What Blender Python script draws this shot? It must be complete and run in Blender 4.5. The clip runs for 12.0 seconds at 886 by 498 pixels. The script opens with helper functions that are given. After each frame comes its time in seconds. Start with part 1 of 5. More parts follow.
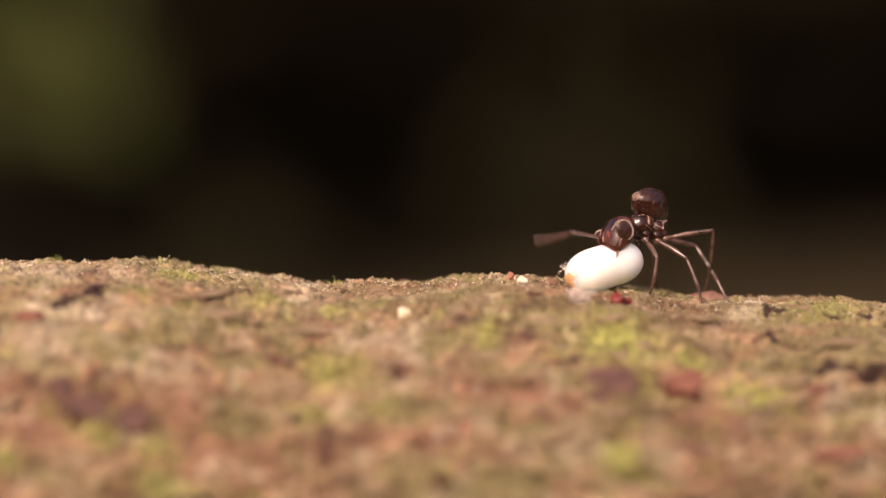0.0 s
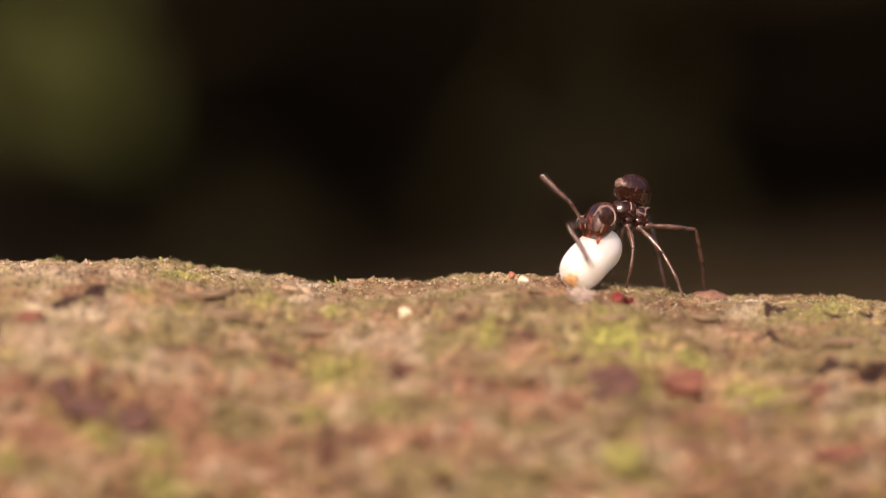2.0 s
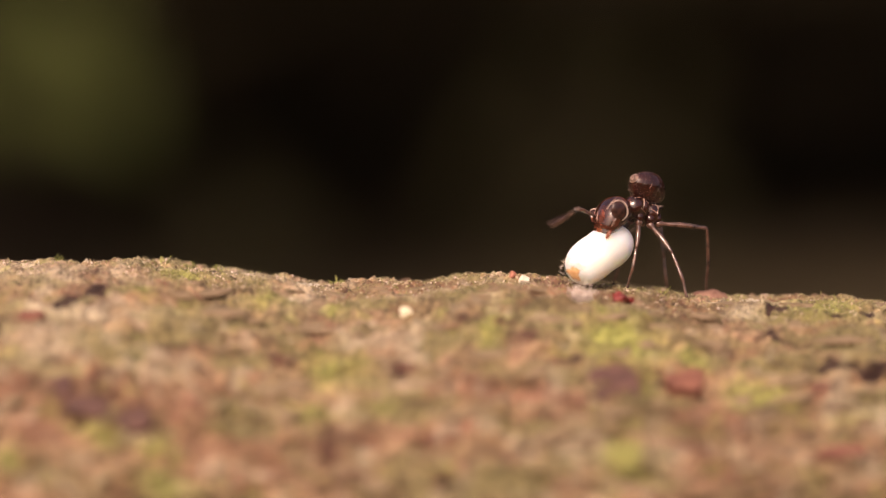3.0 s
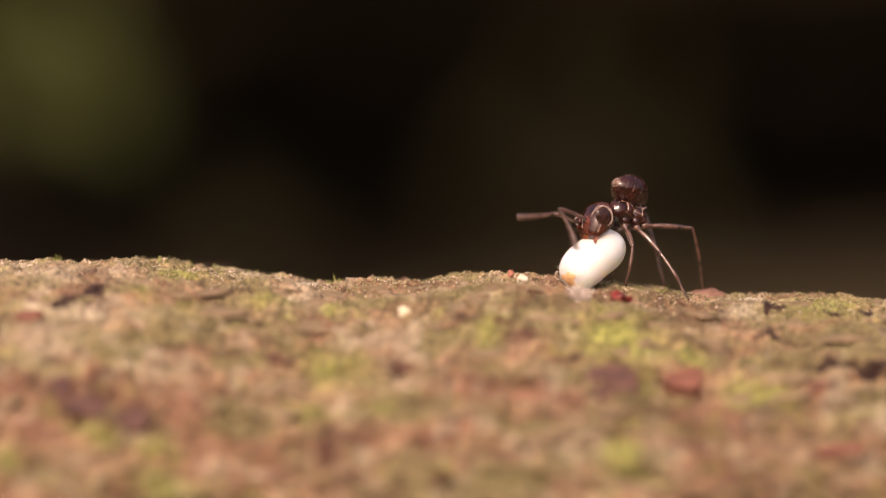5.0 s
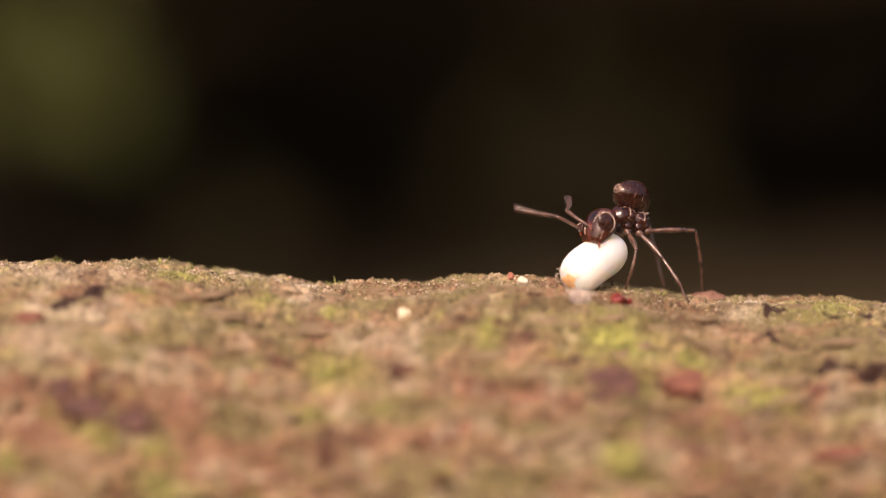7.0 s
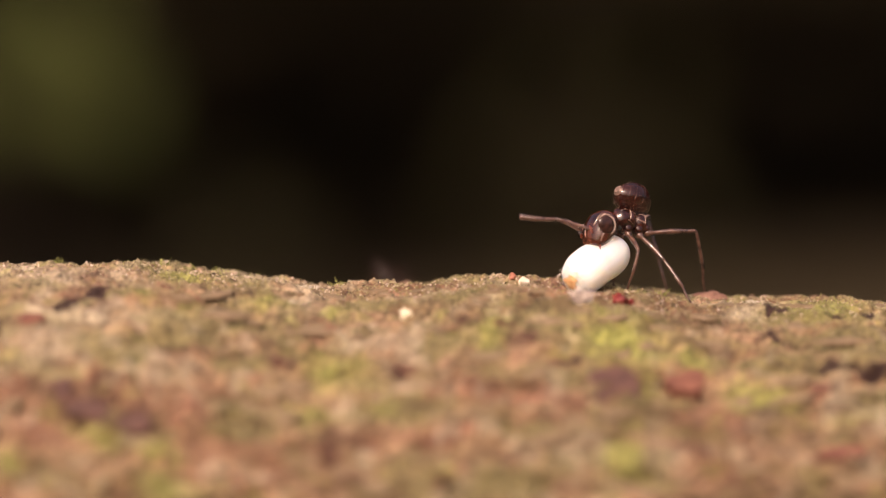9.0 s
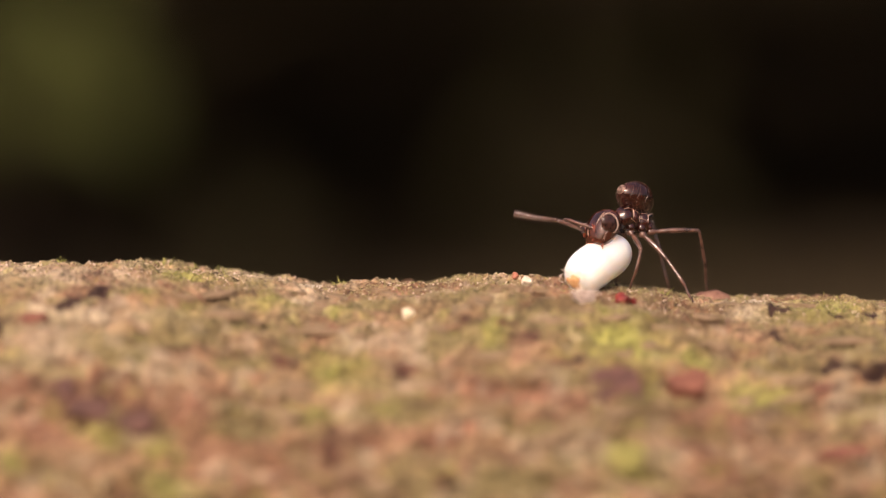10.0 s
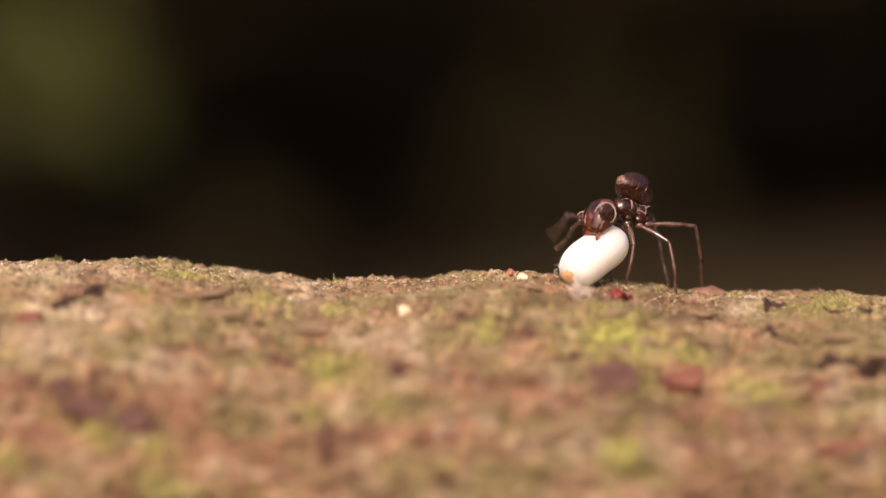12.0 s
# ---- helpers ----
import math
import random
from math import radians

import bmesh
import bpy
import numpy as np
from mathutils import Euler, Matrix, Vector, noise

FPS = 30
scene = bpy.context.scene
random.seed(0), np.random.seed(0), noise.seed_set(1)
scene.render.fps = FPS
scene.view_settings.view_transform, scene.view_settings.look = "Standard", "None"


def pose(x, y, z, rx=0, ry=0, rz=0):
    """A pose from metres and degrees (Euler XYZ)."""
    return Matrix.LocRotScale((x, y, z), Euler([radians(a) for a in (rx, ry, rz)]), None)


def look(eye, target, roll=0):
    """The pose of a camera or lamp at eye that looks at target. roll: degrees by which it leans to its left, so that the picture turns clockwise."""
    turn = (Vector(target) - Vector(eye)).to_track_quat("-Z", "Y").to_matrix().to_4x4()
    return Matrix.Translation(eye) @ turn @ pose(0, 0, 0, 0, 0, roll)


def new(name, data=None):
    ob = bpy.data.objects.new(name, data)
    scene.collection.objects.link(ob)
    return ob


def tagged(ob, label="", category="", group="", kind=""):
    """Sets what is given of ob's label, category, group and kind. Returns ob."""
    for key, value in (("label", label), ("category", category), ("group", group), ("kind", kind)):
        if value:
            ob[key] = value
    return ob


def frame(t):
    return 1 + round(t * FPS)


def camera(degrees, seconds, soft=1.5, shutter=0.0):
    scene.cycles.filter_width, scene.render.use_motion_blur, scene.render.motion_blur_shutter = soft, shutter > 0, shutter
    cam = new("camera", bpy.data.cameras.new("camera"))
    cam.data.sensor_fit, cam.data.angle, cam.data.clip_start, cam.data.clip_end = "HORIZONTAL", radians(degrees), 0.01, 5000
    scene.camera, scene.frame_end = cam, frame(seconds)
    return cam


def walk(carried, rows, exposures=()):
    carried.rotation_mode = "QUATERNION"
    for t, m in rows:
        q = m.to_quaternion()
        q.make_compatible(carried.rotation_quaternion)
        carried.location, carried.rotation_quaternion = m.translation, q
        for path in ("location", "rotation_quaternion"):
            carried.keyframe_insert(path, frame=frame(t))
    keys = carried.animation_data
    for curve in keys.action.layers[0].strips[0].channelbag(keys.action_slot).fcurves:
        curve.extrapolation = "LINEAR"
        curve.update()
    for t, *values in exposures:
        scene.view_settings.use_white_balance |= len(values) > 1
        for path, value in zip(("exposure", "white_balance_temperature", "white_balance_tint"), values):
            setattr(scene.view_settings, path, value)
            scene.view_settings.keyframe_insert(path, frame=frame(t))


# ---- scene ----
# Macro view: a small dark worker carrying a white cocoon along the crest of a mossy branch.
# Sizes below are in millimetres and scaled by MM; the branch runs along x, the crest lies near z = 0.
MM = 0.001

# ---------------------------------------------------------------- camera
cam = camera(12.0, 12.0, soft=1.18, shutter=1.5)
cam.data.dof.use_dof = True
cam.data.dof.focus_distance = 0.1328
cam.data.dof.aperture_fstop = 22.5

EYE = (0.0, -133.0, 9.43)
PX = 0.018          # object size of one picture unit at the focus distance, mm
UNIT = 0.00768      # and its angle, degrees
# seconds, sideways drift, vertical drift (picture units), roll in degrees
DRIFT = [
    (0.0, -3.0, 0.5, 0.12), (0.5, -5.5, -1.0, 0.0), (1.0, -6.0, -1.2, 0.0), (1.5, -3.0, -1.4, 0.0),
    (2.0, -1.2, 0.0, 0.0), (2.5, -1.0, -1.2, 0.0), (3.0, 0.3, -1.0, 0.0), (5.0, -3.0, -2.4, -0.10),
    (5.5, 0.0, -1.0, -0.04), (6.0, 0.0, 0.0, 0.0), (6.5, -3.0, 0.0, 0.0), (7.0, -3.0, 1.4, 0.0),
    (9.0, 0.0, 2.4, -0.12), (9.5, 3.8, 0.6, -0.10), (10.0, 4.8, 1.2, -0.10), (10.5, 7.0, 1.8, -0.05),
    (11.0, 6.0, 1.2, -0.08), (11.5, 5.0, -1.8, -0.14), (12.0, -3.5, -4.2, -0.35)]


def drift_at(t):
    return [float(np.interp(t, [r[0] for r in DRIFT], [r[i] for r in DRIFT])) for i in (1, 2, 3)]


def cam_row(t, dx, dy, roll):
    slide = 1.6 * dx * PX
    return (t, Matrix.Translation(((EYE[0] + slide) * MM, EYE[1] * MM, EYE[2] * MM))
            @ pose(0, 0, 0, 86.4 + dy * UNIT, 0, 2.6 * dx * UNIT) @ pose(0, 0, 0, 0, 0, roll))


walk(cam, [cam_row(*r) for r in DRIFT])

# ---------------------------------------------------------------- light
world = bpy.data.worlds.new("world")
scene.world = world
world.use_nodes = True
wn = world.node_tree.nodes
sky = wn.new("ShaderNodeTexSky")
sky.sky_type, sky.sun_disc = "NISHITA", False
sky.dust_density, sky.ozone_density = 6.0, 0.3
sky.sun_elevation, sky.sun_rotation = radians(42), radians(200)
wn["Background"].inputs["Strength"].default_value = 0.14
world.node_tree.links.new(sky.outputs["Color"], wn["Background"].inputs["Color"])
sun_data = bpy.data.lights.new("sun", "SUN")
sun_data.energy, sun_data.angle, sun_data.color = 2.9, radians(10), (1.0, 0.88, 0.76)
sun = new("sun", sun_data)
sun.matrix_world = look((-0.26, -0.70, 0.67), (0, 0, 0))
scene.view_settings.exposure = 0.20
scene.view_settings.use_white_balance = True
scene.view_settings.white_balance_temperature, scene.view_settings.white_balance_tint = 7500, 28


# ---------------------------------------------------------------- materials
def mat(name, color, rough=0.6, metal=0.0, **more):
    m = bpy.data.materials.new(name)
    m.use_nodes = True
    b = m.node_tree.nodes["Principled BSDF"]
    b.inputs["Base Color"].default_value = (*color, 1)
    b.inputs["Roughness"].default_value = rough
    b.inputs["Metallic"].default_value = metal
    for key, value in more.items():
        b.inputs[key.replace("_", " ")].default_value = value
    return m


def mottle(m, low, high, scale, detail=6.0, bump=0.0, bump_scale=None, distance=0.00005, rough_lo=None, rough_hi=None):
    """Two-scale colour variation and relief on object coordinates."""
    nt = m.node_tree
    b = nt.nodes["Principled BSDF"]
    tc = nt.nodes.new("ShaderNodeTexCoord")
    n1 = nt.nodes.new("ShaderNodeTexNoise")
    n1.inputs["Scale"].default_value, n1.inputs["Detail"].default_value = scale, detail
    nt.links.new(tc.outputs["Object"], n1.inputs["Vector"])
    ramp = nt.nodes.new("ShaderNodeValToRGB")
    ramp.color_ramp.elements[0].position, ramp.color_ramp.elements[1].position = 0.32, 0.70
    ramp.color_ramp.elements[0].color, ramp.color_ramp.elements[1].color = (*low, 1), (*high, 1)
    nt.links.new(n1.outputs["Fac"], ramp.inputs["Fac"])
    nt.links.new(ramp.outputs["Color"], b.inputs["Base Color"])
    if rough_lo is not None:
        mr = nt.nodes.new("ShaderNodeMapRange")
        mr.inputs["To Min"].default_value, mr.inputs["To Max"].default_value = rough_lo, rough_hi
        nt.links.new(n1.outputs["Fac"], mr.inputs["Value"])
        nt.links.new(mr.outputs["Result"], b.inputs["Roughness"])
    if bump:
        n2 = nt.nodes.new("ShaderNodeTexNoise")
        n2.inputs["Scale"].default_value, n2.inputs["Detail"].default_value = bump_scale or scale * 5, 4
        nt.links.new(tc.outputs["Object"], n2.inputs["Vector"])
        bp = nt.nodes.new("ShaderNodeBump")
        bp.inputs["Strength"].default_value, bp.inputs["Distance"].default_value = bump, distance
        nt.links.new(n2.outputs["Fac"], bp.inputs["Height"])
        nt.links.new(bp.outputs["Normal"], b.inputs["Normal"])
    return m


def vary_random(m, low, high, socket="Object Info"):
    """Colour by each piece's own random number."""
    nt = m.node_tree
    if socket == "Object Info":
        src = nt.nodes.new("ShaderNodeObjectInfo").outputs["Random"]
    else:
        src = nt.nodes.new("ShaderNodeNewGeometry").outputs["Random Per Island"]
    ramp = nt.nodes.new("ShaderNodeValToRGB")
    ramp.color_ramp.elements[0].color, ramp.color_ramp.elements[1].color = (*low, 1), (*high, 1)
    nt.links.new(src, ramp.inputs["Fac"])
    nt.links.new(ramp.outputs["Color"], nt.nodes["Principled BSDF"].inputs["Base Color"])
    return m


def bark_material():
    m = mat("weathered_bark", (0.4, 0.27, 0.17), 0.85)
    nt = m.node_tree
    b = nt.nodes["Principled BSDF"]
    tc = nt.nodes.new("ShaderNodeTexCoord")

    def tex(scale, detail, rough=0.6):
        n = nt.nodes.new("ShaderNodeTexNoise")
        n.inputs["Scale"].default_value, n.inputs["Detail"].default_value = scale, detail
        n.inputs["Roughness"].default_value = rough
        nt.links.new(tc.outputs["Object"], n.inputs["Vector"])
        return n.outputs["Fac"]

    def streak(scale, detail):
        mp = nt.nodes.new("ShaderNodeMapping")
        mp.inputs["Scale"].default_value = (1.0, 2.0, 2.6)
        nt.links.new(tc.outputs["Object"], mp.inputs["Vector"])
        n = nt.nodes.new("ShaderNodeTexNoise")
        n.inputs["Scale"].default_value, n.inputs["Detail"].default_value = scale, detail
        nt.links.new(mp.outputs["Vector"], n.inputs["Vector"])
        return n.outputs["Fac"]

    def ramp(fac, *stops):
        r = nt.nodes.new("ShaderNodeValToRGB")
        while len(r.color_ramp.elements) < len(stops):
            r.color_ramp.elements.new(0.5)
        for e, (p, c) in zip(r.color_ramp.elements, stops):
            e.position, e.color = p, (*c, 1)
        nt.links.new(fac, r.inputs["Fac"])
        return r.outputs["Color"]

    def mix(fac, a, c, mode="MIX"):
        x = nt.nodes.new("ShaderNodeMix")
        x.data_type, x.blend_type = "RGBA", mode
        if isinstance(fac, float):
            x.inputs["Factor"].default_value = fac
        else:
            nt.links.new(fac, x.inputs["Factor"])
        for sock, v in ((x.inputs[6], a), (x.inputs[7], c)):
            if isinstance(v, tuple):
                sock.default_value = (*v, 1)
            else:
                nt.links.new(v, sock)
        return x.outputs[2]

    def attr(name):
        a = nt.nodes.new("ShaderNodeAttribute")
        a.attribute_name = name
        return a.outputs["Fac"]

    base = ramp(tex(420, 7), (0.30, (0.15, 0.108, 0.058)), (0.44, (0.28, 0.200, 0.115)), (0.56, (0.39, 0.258, 0.172)),
                (0.72, (0.33, 0.275, 0.150)))
    base = mix(attr("olive"), base, ramp(tex(1100, 6), (0.3, (0.150, 0.130, 0.058)), (0.7, (0.30, 0.262, 0.128))))
    col = mix(attr("rust"), base, ramp(tex(900, 5), (0.3, (0.19, 0.088, 0.058)), (0.7, (0.39, 0.205, 0.140))))
    col = mix(attr("pale"), col, ramp(tex(1500, 6), (0.3, (0.36, 0.305, 0.215)), (0.7, (0.60, 0.53, 0.42))))
    col = mix(attr("green"), col, ramp(tex(1300, 6), (0.3, (0.21, 0.222, 0.060)), (0.7, (0.36, 0.385, 0.115))))
    col = mix(1.0, col, ramp(streak(620, 5), (0.34, (0.60, 0.52, 0.48)), (0.48, (0.98, 0.96, 0.94)), (0.64, (1.20, 1.18, 1.16))), "MULTIPLY")
    col = mix(attr("purple"), col, ramp(tex(900, 5), (0.3, (0.070, 0.026, 0.018)), (0.7, (0.16, 0.066, 0.044))))
    # dark colour painted where shade would lie under lifted plates and in seams
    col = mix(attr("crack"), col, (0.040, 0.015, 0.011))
    grain = ramp(tex(5200, 5, 0.7), (0.32, (0.20, 0.185, 0.16)), (0.5, (0.68, 0.68, 0.645)), (0.66, (1.0, 0.98, 0.88)))
    col = mix(1.0, col, grain, "MULTIPLY")
    nt.links.new(col, b.inputs["Base Color"])
    bp = nt.nodes.new("ShaderNodeBump")
    bp.inputs["Strength"].default_value, bp.inputs["Distance"].default_value = 0.8, 0.00006
    nt.links.new(tex(4200, 6, 0.7), bp.inputs["Height"])
    nt.links.new(bp.outputs["Normal"], b.inputs["Normal"])
    return m


BARK = bark_material()
FLAKE = mottle(mat("bark_flake", (0.4, 0.27, 0.17), 0.85), (0.12, 0.09, 0.045), (0.27, 0.19, 0.12), 900, 6, 0.7, 6000)
CRUMB = vary_random(mat("crumb", (0.4, 0.3, 0.2), 0.9, Specular_IOR_Level=0.15), (0.025, 0.014, 0.010), (0.56, 0.47, 0.35), "island")
def fuzz_material():
    m = vary_random(mat("mossy_crust", (0.2, 0.16, 0.08), 0.85, Specular_IOR_Level=0.15), (0.055, 0.038, 0.022), (0.20, 0.215, 0.055), "island")
    e = [n for n in m.node_tree.nodes if n.type == "VALTORGB"][0].color_ramp.elements.new(0.5)
    e.color = (0.44, 0.38, 0.25, 1)
    return m


FUZZ = fuzz_material()


def granule_material():
    m = vary_random(mat("granular_lichen", (0.5, 0.4, 0.3), 0.85, Specular_IOR_Level=0.2), (0.06, 0.038, 0.024), (0.60, 0.52, 0.44), "island")
    ramp = [n for n in m.node_tree.nodes if n.type == "VALTORGB"][0].color_ramp
    for at, c in ((0.22, (0.20, 0.14, 0.085)), (0.42, (0.20, 0.19, 0.075)), (0.6, (0.40, 0.32, 0.20)), (0.8, (0.50, 0.37, 0.30))):
        ramp.elements.new(at).color = (*c, 1)
    return m


GRANULE = granule_material()
MOSS = vary_random(mat("moss", (0.2, 0.2, 0.04), 0.75, Specular_IOR_Level=0.2), (0.10, 0.11, 0.03), (0.38, 0.39, 0.13), "island")
CHITIN = mottle(mat("dark_chitin", (0.02, 0.008, 0.006), 0.24, Coat_Weight=0.6, Coat_Roughness=0.10, Specular_IOR_Level=0.4),
                (0.012, 0.0034, 0.0024), (0.052, 0.0135, 0.008), 2600, 4, 0.22, 7000, 0.000008, 0.10, 0.24)
HEAD_CHITIN = mottle(mat("head_chitin", (0.04, 0.012, 0.008), 0.2, Coat_Weight=0.7, Coat_Roughness=0.07, Specular_IOR_Level=0.5),
                     (0.016, 0.0045, 0.003), (0.088, 0.024, 0.013), 2600, 4, 0.3, 16000, 0.000004, 0.08, 0.2)
LEG = mottle(mat("leg_chitin", (0.1, 0.04, 0.02), 0.25, Coat_Weight=0.7, Coat_Roughness=0.10, Sheen_Weight=0.2, Sheen_Roughness=0.3),
             (0.030, 0.0135, 0.0095), (0.125, 0.062, 0.043), 4000, 4, 0.5, 12000, 0.00001)
MANDIBLE = mottle(mat("mandible_chitin", (0.16, 0.03, 0.012), 0.28), (0.11, 0.018, 0.008), (0.26, 0.06, 0.025), 5000)
SHIELD = mottle(mat("shield_chitin", (0.2, 0.05, 0.02), 0.25, Coat_Weight=0.5, Coat_Roughness=0.08), (0.10, 0.022, 0.009), (0.30, 0.095, 0.04), 5000)
EYE_MAT = mottle(mat("eye", (0.03, 0.02, 0.02), 0.2), (0.022, 0.010, 0.008), (0.060, 0.024, 0.018), 9000)
# pale colour painting the bright reflection round the eye
EYE_GLINT = mottle(mat("rim_glint", (0.4, 0.28, 0.22), 0.2, Coat_Weight=0.6, Coat_Roughness=0.08), (0.34, 0.23, 0.18), (0.62, 0.48, 0.40), 5000)
# chitin paled to paint the highlights along the ridges
GLINT_RIDGE = mottle(mat("glint_chitin", (0.2, 0.1, 0.07), 0.15, Coat_Weight=1.0, Coat_Roughness=0.06), (0.12, 0.06, 0.045), (0.40, 0.28, 0.23), 5000)
TIP_SKIN = mottle(mat("pale_tip", (0.4, 0.27, 0.22), 0.3), (0.10, 0.05, 0.04), (0.36, 0.25, 0.20), 9000, 4, 0.5, 16000)
HAIR = mat("pale_hair", (0.19, 0.125, 0.095), 0.5)
SILK = mottle(mat("cocoon_silk", (0.84, 0.74, 0.60), 0.6, Subsurface_Weight=1.0, Subsurface_Scale=0.0018, Subsurface_Radius=(1.0, 0.8, 0.6)),
              (0.97, 0.87, 0.76), (0.99, 0.93, 0.86), 1800, 5, 0.3, 9000, 0.00001)
SPOT = mottle(mat("cocoon_spot", (0.50, 0.22, 0.05), 0.6), (0.52, 0.25, 0.09), (0.76, 0.52, 0.28), 6000)
LICHEN = mottle(mat("lichen", (0.45, 0.43, 0.36), 0.75), (0.30, 0.27, 0.19), (0.58, 0.53, 0.44), 5000)
WISP = mat("silk_wisp", (0.78, 0.70, 0.62), 0.7)
TORN = mottle(mat("torn_silk", (0.5, 0.42, 0.36), 0.75), (0.52, 0.43, 0.36), (0.80, 0.72, 0.66), 3000)
RED_SEED = mottle(mat("red_crumb", (0.3, 0.03, 0.02), 0.35), (0.09, 0.008, 0.008), (0.24, 0.028, 0.022), 4000)
RUSTY = mottle(mat("rusty_crumb", (0.45, 0.16, 0.10), 0.7), (0.24, 0.075, 0.05), (0.42, 0.18, 0.12), 4000, 5, 0.5, 9000)
LUMP = mottle(mat("brown_lump", (0.2, 0.1, 0.07), 0.8), (0.13, 0.06, 0.042), (0.27, 0.15, 0.105), 4000, 5, 0.6, 9000)
WHITE_GRAIN = mottle(mat("pale_grain", (0.75, 0.68, 0.55), 0.6), (0.62, 0.52, 0.38), (0.85, 0.78, 0.66), 4000, 5, 0.4, 9000)
YELLOW_GRAIN = mottle(mat("yellowish_grain", (0.6, 0.55, 0.3), 0.6), (0.58, 0.54, 0.36), (0.80, 0.76, 0.58), 4000, 5, 0.4, 9000)
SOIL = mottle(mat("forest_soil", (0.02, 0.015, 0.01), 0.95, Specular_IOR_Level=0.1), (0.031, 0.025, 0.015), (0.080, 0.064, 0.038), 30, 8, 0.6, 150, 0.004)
LEAF = vary_random(mat("green_leaf", (0.06, 0.08, 0.02), 0.8, Specular_IOR_Level=0.15), (0.040, 0.053, 0.012), (0.088, 0.106, 0.031), "island")
DULL_LEAF = vary_random(mat("dull_leaf", (0.04, 0.04, 0.02), 0.8, Specular_IOR_Level=0.15), (0.061, 0.049, 0.030), (0.102, 0.081, 0.047), "island")
OLIVE_LEAF = vary_random(mat("olive_leaf", (0.06, 0.06, 0.03), 0.8, Specular_IOR_Level=0.15), (0.038, 0.035, 0.016), (0.066, 0.062, 0.027), "island")
PURPLE_CHIP = mottle(mat("purple_chip", (0.1, 0.05, 0.045), 0.8), (0.050, 0.023, 0.018), (0.115, 0.054, 0.042), 1800, 6, 0.6, 8000)
RUST_CHIP = mottle(mat("rust_chip", (0.25, 0.09, 0.06), 0.8), (0.11, 0.040, 0.026), (0.22, 0.088, 0.056), 1800, 6, 0.6, 8000)
TWIG = mottle(mat("twig", (0.06, 0.04, 0.025), 0.85), (0.03, 0.02, 0.012), (0.08, 0.055, 0.035), 90)


# ---------------------------------------------------------------- mesh helpers
def part(name, bm, material, parent=None, label="", smooth=True):
    me = bpy.data.meshes.new(name)
    for f in bm.faces:
        f.smooth = smooth
    bm.to_mesh(me)
    bm.free()
    me.materials.append(material)
    ob = new(name, me)
    ob.parent = parent
    return tagged(ob, label=label)


def from_arrays(name, verts, faces, material, smooth=True):
    me = bpy.data.meshes.new(name)
    me.from_pydata(verts, [], faces)
    me.polygons.foreach_set("use_smooth", [smooth] * len(me.polygons))
    me.materials.append(material)
    me.update()
    return new(name, me)


def tube(bm, pts, radii, seg=10):
    """A round tube along points (mm) with a radius at each, closed at both ends."""
    pts = [Vector(p) for p in pts]
    rings = []
    side = None
    for i, p in enumerate(pts):
        d = (pts[min(i + 1, len(pts) - 1)] - pts[max(i - 1, 0)]).normalized()
        if side is None:
            side = d.orthogonal().normalized()
        side = (side - d * side.dot(d)).normalized()
        up = d.cross(side)
        rings.append([bm.verts.new((p + (side * math.cos(a) + up * math.sin(a)) * radii[i]) * MM)
                      for a in (2 * math.pi * j / seg for j in range(seg))])
    for a, b in zip(rings, rings[1:]):
        for j in range(seg):
            bm.faces.new((a[j], a[(j + 1) % seg], b[(j + 1) % seg], b[j]))
    bm.faces.new(rings[0][::-1])
    bm.faces.new(rings[-1])
    return bm


def loft(bm, sections, seg=24):
    """Closed body along x: sections (x, half width, half height, centre z) in mm."""
    rings = []
    for x, w, h, z in sections:
        rings.append([bm.verts.new(Vector((x, w * math.cos(a), z + h * math.sin(a))) * MM)
                      for a in (2 * math.pi * j / seg for j in range(seg))])
    for a, b in zip(rings, rings[1:]):
        for j in range(seg):
            bm.faces.new((a[j], a[(j + 1) % seg], b[(j + 1) % seg], b[j]))
    bm.faces.new(rings[0][::-1])
    bm.faces.new(rings[-1])
    bmesh.ops.recalc_face_normals(bm, faces=bm.faces)
    return bm


def smooth_sections(keys, n):
    """Cosine-eased sections between a few key sections."""
    keys = np.array(keys, float)
    s = np.linspace(0, 1, n)
    s = 0.5 - 0.5 * np.cos(np.pi * s)
    xs = keys[0, 0] + s * (keys[-1, 0] - keys[0, 0])
    out = []
    for x in xs:
        i = int(np.clip(np.searchsorted(keys[:, 0], x) - 1, 0, len(keys) - 2))
        u = (x - keys[i, 0]) / (keys[i + 1, 0] - keys[i, 0])
        m0 = (keys[min(i + 1, len(keys) - 1)] - keys[max(i - 1, 0)])
        m1 = (keys[min(i + 2, len(keys) - 1)] - keys[i])
        span0 = keys[min(i + 1, len(keys) - 1), 0] - keys[max(i - 1, 0), 0]
        span1 = keys[min(i + 2, len(keys) - 1), 0] - keys[i, 0]
        d = keys[i + 1, 0] - keys[i, 0]
        h00, h10, h01, h11 = 2*u**3 - 3*u*u + 1, u**3 - 2*u*u + u, -2*u**3 + 3*u*u, u**3 - u*u
        v = h00 * keys[i] + h10 * d * m0 / span0 + h01 * keys[i + 1] + h11 * d * m1 / span1
        out.append((x, max(v[1], 0.004), max(v[2], 0.004), v[3]))
    return out


def hash_noise(x, y, seed):
    n = (x.astype(np.int64) * 374761393 + y.astype(np.int64) * 668265263 + seed * 1442695041) & 0x7FFFFFFF
    n = ((n ^ (n >> 13)) * 1274126177) & 0x7FFFFFFF
    return ((n ^ (n >> 16)) & 0xFFFF) / 65535.0


